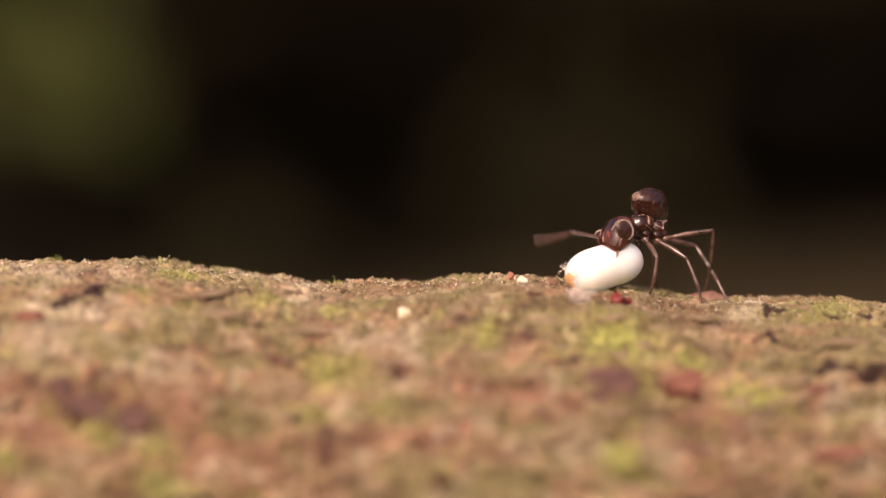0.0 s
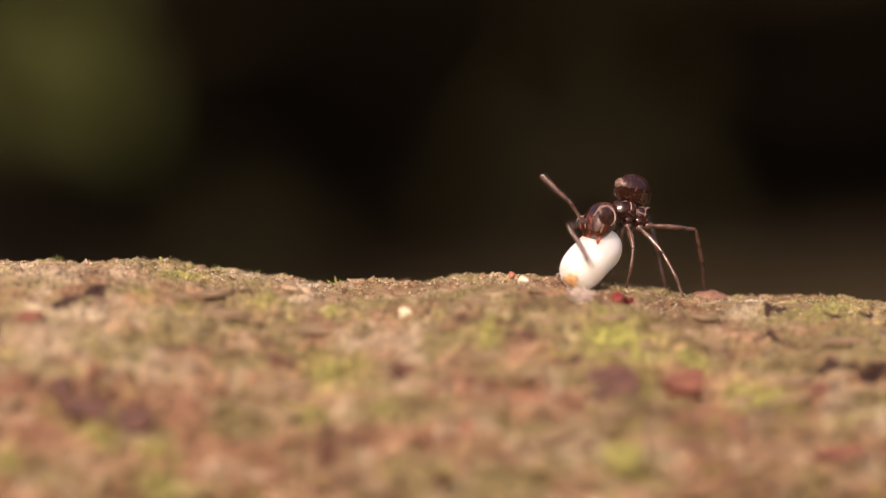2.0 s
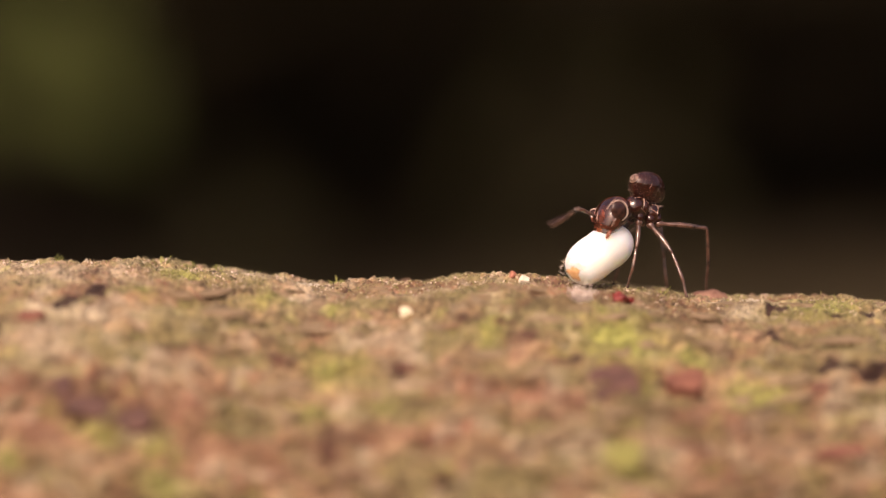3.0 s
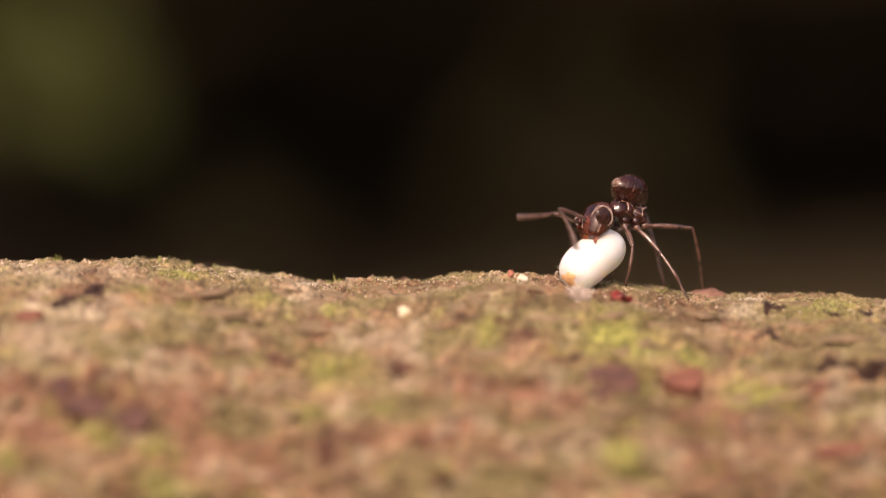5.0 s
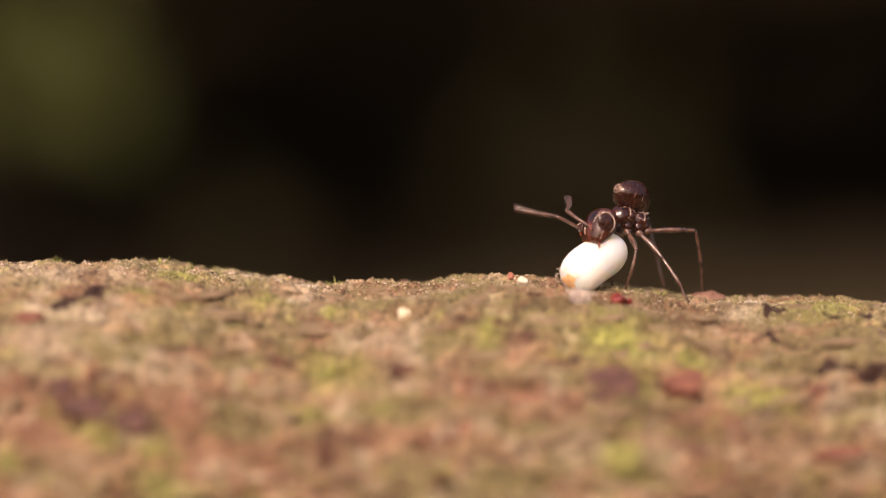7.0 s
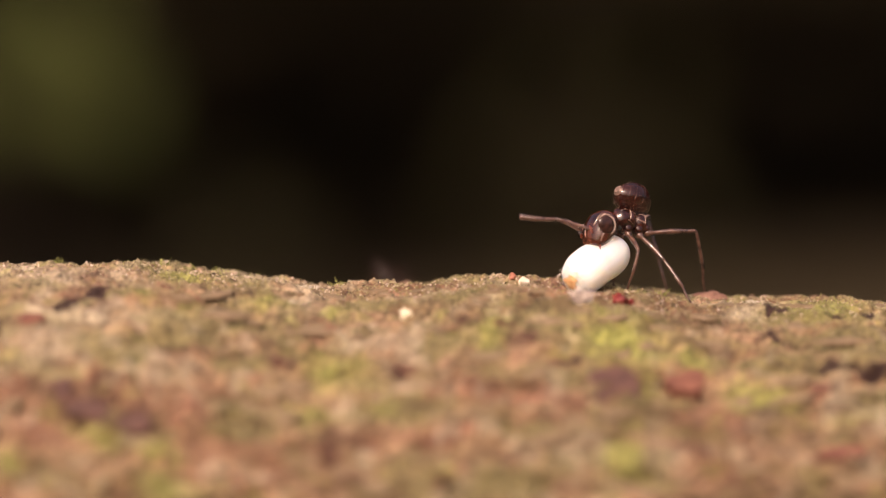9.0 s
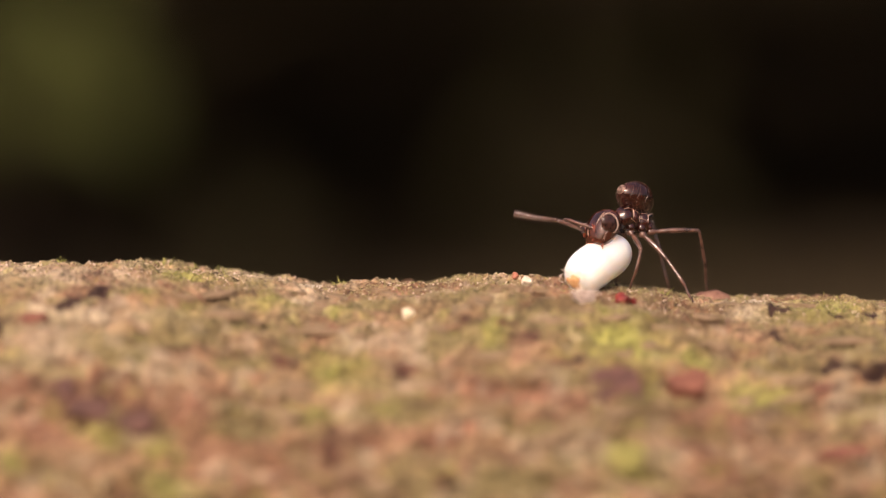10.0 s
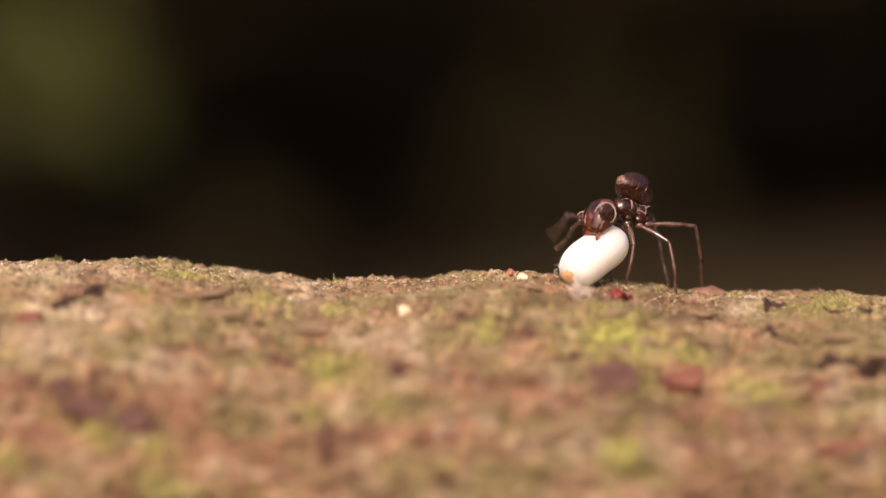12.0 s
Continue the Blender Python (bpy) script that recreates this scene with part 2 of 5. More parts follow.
def value_noise(x, y, seed=0):
    xi, yi = np.floor(x), np.floor(y)
    u, v = x - xi, y - yi
    u, v = u*u*u*(u*(u*6 - 15) + 10), v*v*v*(v*(v*6 - 15) + 10)
    a, b = hash_noise(xi, yi, seed), hash_noise(xi + 1, yi, seed)
    c, d = hash_noise(xi, yi + 1, seed), hash_noise(xi + 1, yi + 1, seed)
    return (a + (b - a) * u) * (1 - v) + (c + (d - c) * u) * v - 0.5


def fbm(x, y, octaves, seed=0, gain=0.5):
    total, amp = np.zeros_like(x), 1.0
    for o in range(octaves):
        total += amp * value_noise(x * 2**o + 17.3 * o, y * 2**o - 9.1 * o, seed + o)
        amp *= gain
    return total


# ---------------------------------------------------------------- the branch
R = 12.0
# spots on the bark: place along the branch, arc from the crest (back is positive), half length, half width (mm)
BUMPS = [(-9.43, 0.99, 0.29), (0.92, 0.81, 0.32), (2.99, 1.08, 0.36), (5.33, 1.08, 0.23), (-3.76, 0.72, -0.20),
         (-1.51, 0.72, 0.02), (9.0, 1.5, -0.12), (8.57, 0.45, 0.04), (10.1, 0.45, 0.07), (12.08, 0.45, 0.14), (13.07, 0.45, 0.14), (-11.95, 0.72, 0.11)]
# fissures under lifted plates: ends on the unrolled bark, half width at each end (mm)
FISSURES = [(-11.75, -5.0, -11.0, -4.3, 0.12, 0.26), (-11.2, -4.35, -10.6, -4.0, 0.30, 0.26), (-10.8, -3.8, -10.1, -3.3, 0.16, 0.06),
            (9.75, -1.85, 10.25, -2.1, 0.04, 0.11), (10.2, -2.12, 10.75, -2.25, 0.12, 0.05), (10.05, -3.95, 10.3, -4.4, 0.062, 0.161),
            (10.3, -4.4, 10.7, -4.25, 0.174, 0.05), (11.35, -5.9, 12.55, -6.2, 0.05, 0.087), (12.5, -6.2, 12.95, -6.5, 0.087, 0.13),
            (12.9, -6.45, 13.8, -6.1, 0.11, 0.05), (3.45, -6.85, 4.1, -6.8, 0.037, 0.099), (-13.6, -6.4, -13.3, -5.9, 0.186, 0.161),
            (-3.4, -1.5, -2.95, -1.35, 0.062, 0.136), (3.05, -1.35, 3.35, -1.5, 0.112, 0.087), (8.75, -2.75, 9.35, -2.9, 0.031, 0.074),
            (8.5, -4.3, 9.2, -4.4, 0.031, 0.074), (12.95, -3.4, 13.8, -3.3, 0.05, 0.087), (5.9, -3.35, 6.6, -3.45, 0.037, 0.099),
            (3.0, -3.4, 3.9, -3.35, 0.074, 0.124), (-6.6, -2.4, -5.9, -2.75, 0.031, 0.099), (-1.7, -7.3, -1.2, -7.5, 0.031, 0.112),
            (11.5, -2.7, 12.3, -2.55, 0.031, 0.074), (12.9, -2.0, 13.5, -2.2, 0.099, 0.074), (-0.1, -11.8, 0.3, -11.9, 0.062, 0.124)]
PURPLE = [(5.12, -7.87, 0.77, 0.88), (-10.66, -9.84, 0.76, 0.46), (-9.21, -10.23, 0.59, 0.51), (-11.2, -9.23, 0.51, 0.66),
          (-10.06, -8.63, 0.42, 0.28), (-5.03, -6.9, 0.34, 0.42), (-3.42, -10.37, 0.5, 0.61), (0.71, -4.75, 0.36, 0.40), (1.95, -5.15, 0.36, 0.24), (2.55, -5.65, 0.40, 0.30),
          (-1.26, -7.19, 0.40, 0.2), (-0.07, -11.86, 0.37, 0.19), (10.49, -9.02, 0.34, 0.22)]
HUMUS = [(9.8, -8.5, 1.5, 0.35), (6.6, -9.0, 1.2, 0.5), (10.5, -11.2, 1.6, 0.6), (5.6, -2.1, 1.5, 1.2), (3.4, -0.9, 0.8, 0.8), (7.2, -2.9, 0.9, 0.6), (8.6, -9.3, 2.2, 0.8), (5.0, -9.6, 1.4, 0.5), (-3.0, -11.3, 2.0, 0.5)]
RUST = [(-9.6, -9.3, 1.3, 0.6), (-12.8, -9.2, 0.6, 0.8), (-8.5, -2.9, 0.5, 0.25), (13.0, -9.2, 0.6, 0.4), (-6.2, -11.8, 0.9, 0.4), (0.2, -10.2, 1.1, 0.4),
        (7.28, -7.19, 0.65, 0.59), (11.86, -9.97, 0.76, 0.29), (11.47, -7.05, 0.43, 0.33), (-7.68, -3.79, 0.35, 0.46),
        (-12.47, -5.97, 0.43, 0.38), (1.96, -8.7, 1.18, 0.58), (-3.89, -4.68, 0.52, 0.78), (-7.65, -9.46, 0.67, 0.43),
        (-12.15, -10.25, 0.84, 0.61), (8.14, -10.59, 1.0, 0.5)]
GREEN = [(-3.23, -7.03, 1.03, 0.69), (-4.03, -9.18, 0.51, 0.4), (1.48, -5.84, 0.28, 1.3), (5.55, -5.51, 1.04, 1.55),
         (6.06, -7.64, 0.34, 0.9), (7.6, -5.99, 0.38, 0.56), (9.23, -7.34, 0.77, 0.4), (-8.21, -12.18, 0.75, 0.46),
         (-9.94, -10.65, 0.5, 0.4), (-8.43, -10.9, 0.42, 0.29), (-3.49, -3.55, 0.32, 0.44), (-12.82, -11.53, 0.42, 0.47),
         (10.37, -8.16, 0.25, 0.36), (5.29, -10.68, 0.42, 0.79), (11.9, -1.6, 1.0, 1.2),
         (-8.3, -1.3, 0.6, 0.7), (-5.51, -3.41, 0.53, 0.4), (-9.32, -4.16, 0.44, 0.34)]
PALE = [(-1.17, -8.2, 0.42, 0.36), (3.41, -8.38, 0.34, 0.43), (9.34, -1.78, 0.44, 1.07), (-12.11, -2.14, 1.06, 0.9),
        (-4.25, -1.58, 0.62, 1.75), (11.89, -7.23, 0.2, 0.8), (12.68, -10.27, 0.25, 0.51), (-6.41, 0.84, 1.09, 1.01),
        (6.64, -10.2, 0.42, 0.41), (-8.74, -7.87, 0.68, 0.5), (-10.79, -5.48, 1.56, 0.51), (9.7, -0.9, 1.2, 0.5), (-13.2, -0.8, 1.4, 0.9), (-4.9, -0.6, 0.9, 0.7), (-12.0, -6.9, 0.9, 0.7),
        (12.6, -8.6, 0.5, 0.35), (4.2, -10.4, 0.8, 0.4), (-2.2, -5.6, 0.9, 0.4)]



def crest(x):
    """Height of the crest line along the branch (mm), with its lumps."""
    z = -0.048 * x - 0.045
    for c, s, h in BUMPS:
        z = z + h * np.exp(-((x - c) / s) ** 2 / 2)
    return z


def spots(x, s, table, seed, power=1.0):
    """Ragged-edged mask of spots on the unrolled bark."""
    wx, ws = 0.45 * fbm(x * 1.6, s * 1.6, 3, seed), 0.45 * fbm(x * 1.6, s * 1.6, 3, seed + 50)
    out = np.zeros_like(x)
    for c, a, w, h in table:
        d = ((x + wx - c) / w) ** 2 + ((s + ws - a) / h) ** 2
        out = np.maximum(out, np.exp(-(d * 0.66) ** 1.25))
    return out * power


def fissure(x, s, grow=1.0, depth=False):
    """The ragged fissures: 0 to 1, or their depth in mm."""
    wx, ws = 0.16 * fbm(x * 2.2, s * 2.2, 3, 71), 0.16 * fbm(x * 2.2, s * 2.2, 3, 75)
    out = np.zeros_like(x)
    for x0, s0, x1, s1, w0, w1 in FISSURES:
        dx, ds = x1 - x0, s1 - s0
        px, ps = x + wx - x0, s + ws - s0
        u = np.clip((px * dx + ps * ds) / (dx * dx + ds * ds), 0, 1)
        w = (w0 + (w1 - w0) * u) * grow
        far = np.hypot(px - u * dx, ps - u * ds) / w
        out = np.maximum(out, (np.clip(0.7 * w, 0, 0.26) if depth else 1) / (1 + np.exp(np.clip((far - 1) * 7, -30, 30))))
    return out


def relief(x, s):
    """Radial relief of the bark (mm), and a mask of the dark shade painted in its cracks."""
    near = np.exp(-(s / 3.2) ** 2)
    plates = fbm(x * 0.38, s * 1.05, 4, 3)
    ridged = 1 - np.abs(fbm(x * 0.9 + 4, s * 2.1, 3, 11)) * 2
    r = (0.50 - 0.32 * near) * plates + 0.16 * (ridged - 0.8) + (0.27 - 0.15 * near) * fbm(x * 2.4, s * 4.2, 4, 23, 0.6) + (0.09 - 0.05 * near) * fbm(x * 9, s * 10, 3, 31, 0.6)
    # low rounded granules and pits of the crust along the crest
    crust = np.exp(-((s + 0.8) / 2.6) ** 2)
    r = r + crust * (0.30 * (0.05 - np.abs(fbm(x * 1.3, s * 1.3, 3, 83, 0.6))) + 0.12 * (0.3 - np.abs(fbm(x * 4.2, s * 4.2, 2, 87, 0.7))))
    # a worn hollow under the cocoon
    r = r - 0.24 * np.exp(-((x - 4.6) / 1.0) ** 2 - ((s + 1.7) / 0.9) ** 2)
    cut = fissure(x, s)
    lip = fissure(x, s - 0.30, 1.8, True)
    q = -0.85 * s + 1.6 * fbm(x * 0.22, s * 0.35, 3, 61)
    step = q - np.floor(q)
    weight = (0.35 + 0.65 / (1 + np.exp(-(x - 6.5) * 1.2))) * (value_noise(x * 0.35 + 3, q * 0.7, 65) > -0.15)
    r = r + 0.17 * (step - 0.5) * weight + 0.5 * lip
    # mask that paints shade along the drop of each bark step
    seam_shade = 0.6 * weight * np.exp(-(np.minimum(step, 1 - step) / 0.05) ** 2) * (value_noise(x * 0.8, s, 67) > -0.05)
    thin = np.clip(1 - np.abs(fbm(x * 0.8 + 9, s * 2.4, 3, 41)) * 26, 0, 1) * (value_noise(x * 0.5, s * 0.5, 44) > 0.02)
    return r - fissure(x, s, 1.0, True) - 0.10 * thin, np.clip(np.maximum(np.clip(1.5 * cut, 0, 1), seam_shade) + 0.5 * thin, 0, 1)


def bark_point(x, s):
    """A place on the bark: along the branch, and the arc from the crest (mm)."""
    xa, sa = np.array([float(x)]), np.array([float(s)])
    r = R + relief(xa, sa)[0][0]
    a = s / R
    return Vector((x, r * math.sin(a), float(crest(xa)[0]) - R + r * math.cos(a)))


def bark_at(x, y):
    """The bark's height under a place near the crest."""
    return bark_point(x, R * math.asin(max(-0.99, min(0.99, y / R))))


def build_branch():
    xs = np.concatenate((np.linspace(-210, -16.5, 70)[:-1], np.arange(-16.5, 16.5, 0.05), np.linspace(16.5, 210, 70)))
    ss = np.concatenate((np.arange(-17.0, 3.0, 0.05), np.linspace(3.0, 2 * math.pi * R - 17.0, 90)[:-1]))
    X, S = np.meshgrid(xs, ss, indexing="ij")
    Sw = np.where(S > math.pi * R, S - 2 * math.pi * R, S)
    r, crack = relief(X, Sw)
    r = R + r
    A = S / R
    verts = np.stack((X, r * np.sin(A), crest(X) - R + r * np.cos(A)), -1).reshape(-1, 3) * MM
    nx, ns = len(xs), len(ss)
    i, j = np.meshgrid(np.arange(nx - 1), np.arange(ns), indexing="ij")
    j2 = (j + 1) % ns
    quads = np.stack((i * ns + j, (i + 1) * ns + j, (i + 1) * ns + j2, i * ns + j2), -1).reshape(-1, 4)
    me = bpy.data.meshes.new("fallen_branch")
    me.vertices.add(len(verts))
    me.vertices.foreach_set("co", verts.ravel())
    me.loops.add(quads.size)
    me.loops.foreach_set("vertex_index", quads.ravel())
    me.polygons.add(len(quads))
    me.polygons.foreach_set("loop_start", np.arange(0, quads.size, 4))
    me.polygons.foreach_set("use_smooth", np.ones(len(quads), bool))
    me.update(calc_edges=True)
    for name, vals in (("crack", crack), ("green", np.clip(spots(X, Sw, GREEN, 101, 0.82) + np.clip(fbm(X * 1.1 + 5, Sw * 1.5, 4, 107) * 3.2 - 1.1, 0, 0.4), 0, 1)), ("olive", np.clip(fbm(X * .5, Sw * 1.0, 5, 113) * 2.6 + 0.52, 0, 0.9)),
                       ("rust", np.clip(spots(X, Sw, RUST, 121, 0.85) + np.clip(fbm(X * .55, Sw * 1.3, 4, 133) * 2.6 - 0.34, 0, 0.66), 0, 1)),
                       ("purple", np.maximum(spots(X, Sw, PURPLE, 141, 0.95), spots(X, Sw, HUMUS, 151, 0.45))),
                       ("pale", np.clip(spots(X, Sw, PALE, 161, 0.75) + np.clip(fbm(X * 1.3, Sw * 1.3, 4, 173) * 2.0 - 0.4 + 0.22 * np.exp(-((Sw + 0.6) / 1.6) ** 2), 0, 0.6), 0, 1))):
        me.attributes.new(name, "FLOAT", "POINT").data.foreach_set("value", vals.ravel().astype(np.float32))
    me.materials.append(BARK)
    ob = new("fallen_branch", me)
    return tagged(ob, "weathered tan branch with mossy cracked bark lying on soil", "branch")


branch = build_branch()


# ---------------------------------------------------------------- forest floor and undergrowth
def build_ground():
    xs = np.concatenate((np.linspace(-60, -1.2, 25)[:-1], np.linspace(-1.2, 1.2, 60), np.linspace(1.2, 60, 25)[1:]))
    ys = np.concatenate((np.linspace(-60, -0.8, 25)[:-1], np.linspace(-0.8, 2.4, 80), np.linspace(2.4, 60, 25)[1:]))
    X, Y = np.meshgrid(xs, ys, indexing="ij")
    Z = -0.0250 + 0.006 * fbm(X * 9, Y * 9, 4, 201) * np.clip(np.hypot(X / 0.3, Y / 0.06) - 1, 0, 1)
    n = len(ys)
    verts = np.stack((X, Y, Z), -1).reshape(-1, 3).tolist()
    faces = [(i * n + j, (i + 1) * n + j, (i + 1) * n + j + 1, i * n + j + 1) for i in range(len(xs) - 1) for j in range(n - 1)]
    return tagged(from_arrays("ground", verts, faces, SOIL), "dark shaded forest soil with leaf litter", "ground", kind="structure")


ground = build_ground()


def leaf_arrays(verts, faces, base, along, up, length, width, curl=0.25):
    """One pointed, folded, curled leaf, eight quads."""
    along, up = along.normalized(), up.normalized()
    side = along.cross(up).normalized()
    up = side.cross(along)
    k0 = len(verts)
    for i in range(5):
        u = i / 4
        w = width * (math.sin(math.pi * min(0.97, u ** 0.8 + 0.02))) * 0.5
        mid = base + along * length * u - up * length * curl * u * u
        for v in (-1, 0, 1):
            verts.append(tuple(mid + side * w * v + up * abs(v) * w * 0.35))
    for i in range(4):
        for j in range(2):
            a = k0 + i * 3 + j
            faces.append((a, a + 1, a + 4, a + 3))


def shrub(foot, centre, radii, count, size, material, label, seed):
    """Arching twigs from the foot and leaves scattered through an uneven crown."""
    rng = random.Random(seed)
    root = tagged(new("seedling"), label, "plant")
    root.location = foot
    foot, centre = Vector(foot), Vector(centre)
    verts, faces = [], []
    for _ in range(count):
        while True:
            q = Vector((rng.uniform(-1, 1), rng.uniform(-1, 1), rng.uniform(-1, 1)))
            if q.length < 1:
                break
        p = centre + Vector((q.x * radii[0], q.y * radii[1], q.z * radii[2])) - foot
        if rng.random() < 0.2:
            bm = bmesh.new()
            tube(bm, [(0, 0, -3), (p.x * 300, p.y * 300, p.z * 550), p / MM], [0.9, 0.6, 0.3], 5)
            part("twig", bm, TWIG, root)
        leaf_arrays(verts, faces, p, Vector((rng.gauss(0, 1), rng.gauss(0, 1), rng.gauss(-0.1, 0.5))),
                    Vector((rng.gauss(0, .4), rng.gauss(-.5, .4), 1)), size * rng.uniform(.6, 1.2), size * rng.uniform(.4, .7))
    crown = from_arrays("crown", verts, faces, material)
    crown.parent = root
    return root


def build_shade_canopy():
    """An added, unseen roof of leaves that shades the ground behind the branch, with the thicket behind it."""
    rng = random.Random(22)
    root = tagged(new("shade_canopy"), "broad dense dark leafy shrub roofing the forest floor", "shrub")
    for i in range(14):
        x, y = rng.uniform(-1.5, 1.5), rng.uniform(2.2, 3.4)
        bm = bmesh.new()
        tube(bm, [(x * 1000, y * 1000, -30), (x * 1000, y * 1000 - 40, 130), (x * 900, y * 600, 260), (x * 800, 500, 200)], [14, 12, 8, 4], 7)
        part("stem", bm, TWIG, root)
    verts, faces = [], []
    for _ in range(6850):
        while True:
            x, y = rng.uniform(-2.4, 2.4), 0.30 + 4.2 * rng.random() ** 1.4
            a = math.atan2(y - 2.4, x)
            if math.hypot(x / 2.3, (y - 2.4) / 2.2) < 0.96 + 0.07 * math.sin(5 * a + 1) + 0.05 * math.sin(11 * a):
                break
        p = Vector((x, y, 0.13 + 0.05 * y + 0.10 * rng.random()))
        leaf_arrays(verts, faces, p, Vector((rng.gauss(0, 1), rng.gauss(0, 1), rng.gauss(-0.2, 0.2))), Vector((rng.gauss(0, .3), rng.gauss(0, .3), 1)),
                    rng.uniform(0.09, 0.17), rng.uniform(0.05, 0.10))
    for _ in range(1800):
        p = Vector((rng.uniform(-0.9, 0.9), rng.uniform(0.25, 1.0), rng.uniform(0.085, 0.13)))
        leaf_arrays(verts, faces, p, Vector((rng.gauss(0, 1), rng.gauss(0, 1), rng.gauss(0, 0.15))), Vector((rng.gauss(0, .2), rng.gauss(0, .2), 1)),
                    rng.uniform(0.06, 0.10), rng.uniform(0.04, 0.07))
    # extra unseen leaves that darken the ground to the right
    for _ in range(80):
        p = Vector((rng.uniform(0.05, 0.6), rng.uniform(0.17, 0.30), rng.uniform(0.085, 0.12)))
        leaf_arrays(verts, faces, p, Vector((rng.gauss(0, 1), rng.gauss(0, 1), rng.gauss(0, 0.15))), Vector((rng.gauss(0, .2), rng.gauss(0, .2), 1)),
                    rng.uniform(0.05, 0.08), rng.uniform(0.03, 0.06))
    # extra unseen leaves that keep light off the ground in the middle
    for _ in range(70):
        p = Vector((rng.uniform(-0.12, 0.15), rng.uniform(0.25, 0.38), rng.uniform(0.085, 0.11)))
        leaf_arrays(verts, faces, p, Vector((rng.gauss(0, 1), rng.gauss(0, 1), rng.gauss(0, 0.15))), Vector((rng.gauss(0, .2), rng.gauss(0, .2), 1)),
                    rng.uniform(0.05, 0.08), rng.uniform(0.03, 0.06))
    for _ in range(3500):
        p = Vector((rng.uniform(-1.6, 1.6), rng.uniform(2.4, 3.4), rng.uniform(-0.02, 0.36)))
        leaf_arrays(verts, faces, p, Vector((rng.gauss(0, 1), rng.gauss(0, .5), rng.gauss(0, 0.6))), Vector((rng.gauss(0, .3), -1, rng.gauss(.5, .3))),
                    rng.uniform(0.09, 0.17), rng.uniform(0.06, 0.11))
    crown = from_arrays("crown", verts, faces, DULL_LEAF)
    crown.parent = root


build_shade_canopy()
shrub((-0.036, 0.245, -0.025), (-0.0435, 0.225, 0.0095), (0.015, 0.025, 0.014), 75, 0.011, LEAF, "green leafy seedling in the dim undergrowth", 5)
shrub((0.017, 0.33, -0.025), (0.0115, 0.33, -0.009), (0.013, 0.03, 0.010), 17, 0.012, OLIVE_LEAF, "low dull olive seedling in the dim undergrowth", 9)
shrub((-0.018, 0.27, -0.025), (-0.018, 0.27, -0.0165), (0.005, 0.01, 0.005), 15, 0.006, OLIVE_LEAF, "tiny dull seedling on the dark soil", 12)

# ---------------------------------------------------------------- worker bodies
FRONT, MID, HIND = (0.88, 1.36), (1.20, 1.88), (1.62, 2.42)
H = 1.25            # height of the trunk's centre above the base of a worker, mm
COXA = {"front": (0.16, 0.20, H - 0.40), "mid": (-0.30, 0.19, H - 0.38), "hind": (-0.60, 0.17, H - 0.30)}
LEGS = {"front": FRONT, "mid": MID, "hind": HIND}
SCAPE, FLAGELLUM = 1.05, 1.45


def basis(origin, xdir, zhint):
    x = Vector(xdir).normalized()
    z = Vector(zhint)
    z = (z - x * z.dot(x))
    z = z.normalized() if z.length > 1e-9 else x.orthogonal().normalized()
    y = z.cross(x)
    return Matrix(((x.x, y.x, z.x, origin[0]), (x.y, y.y, z.y, origin[1]), (x.z, y.z, z.z, origin[2]), (0, 0, 0, 1)))


def two_bones(a, f, l1, l2, pole):
    """Poses of two hinged rods from a to f (metres): the first, and the second in the first's space."""
    a, f = Vector(a), Vector(f)
    n = f - a
    d = max(min(n.length, (l1 + l2) * 0.995), abs(l1 - l2) * 1.01)
    n = n.normalized()
    p = (l1 * l1 - l2 * l2 + d * d) / (2 * d)
    h = math.sqrt(max(l1 * l1 - p * p, 0))
    u = Vector(pole)
    u = (u - n * u.dot(n)).normalized()
    k = a + n * p + u * h
    m1 = basis(a, k - a, u)
    m2 = basis(k, a + n * d - k, u)
    return m1, m1.inverted() @ m2


def hairs(bm, places, length, rng, spread=0.5, radius=0.006):
    for p, nrm in places:
        d = (nrm + Vector((rng.gauss(0, spread), rng.gauss(0, spread), rng.gauss(0, spread)))).normalized()
        ln = length * rng.uniform(0.5, 1.2)
        side = d.orthogonal() * radius
        side2 = d.cross(side)
        v = [bm.verts.new(q * MM) for q in (p + side, p - side * 0.5 + side2 * 0.87, p - side * 0.5 - side2 * 0.87, p + d * ln)]
        bm.faces.new((v[0], v[1], v[3]))
        bm.faces.new((v[1], v[2], v[3]))
        bm.faces.new((v[2], v[0], v[3]))


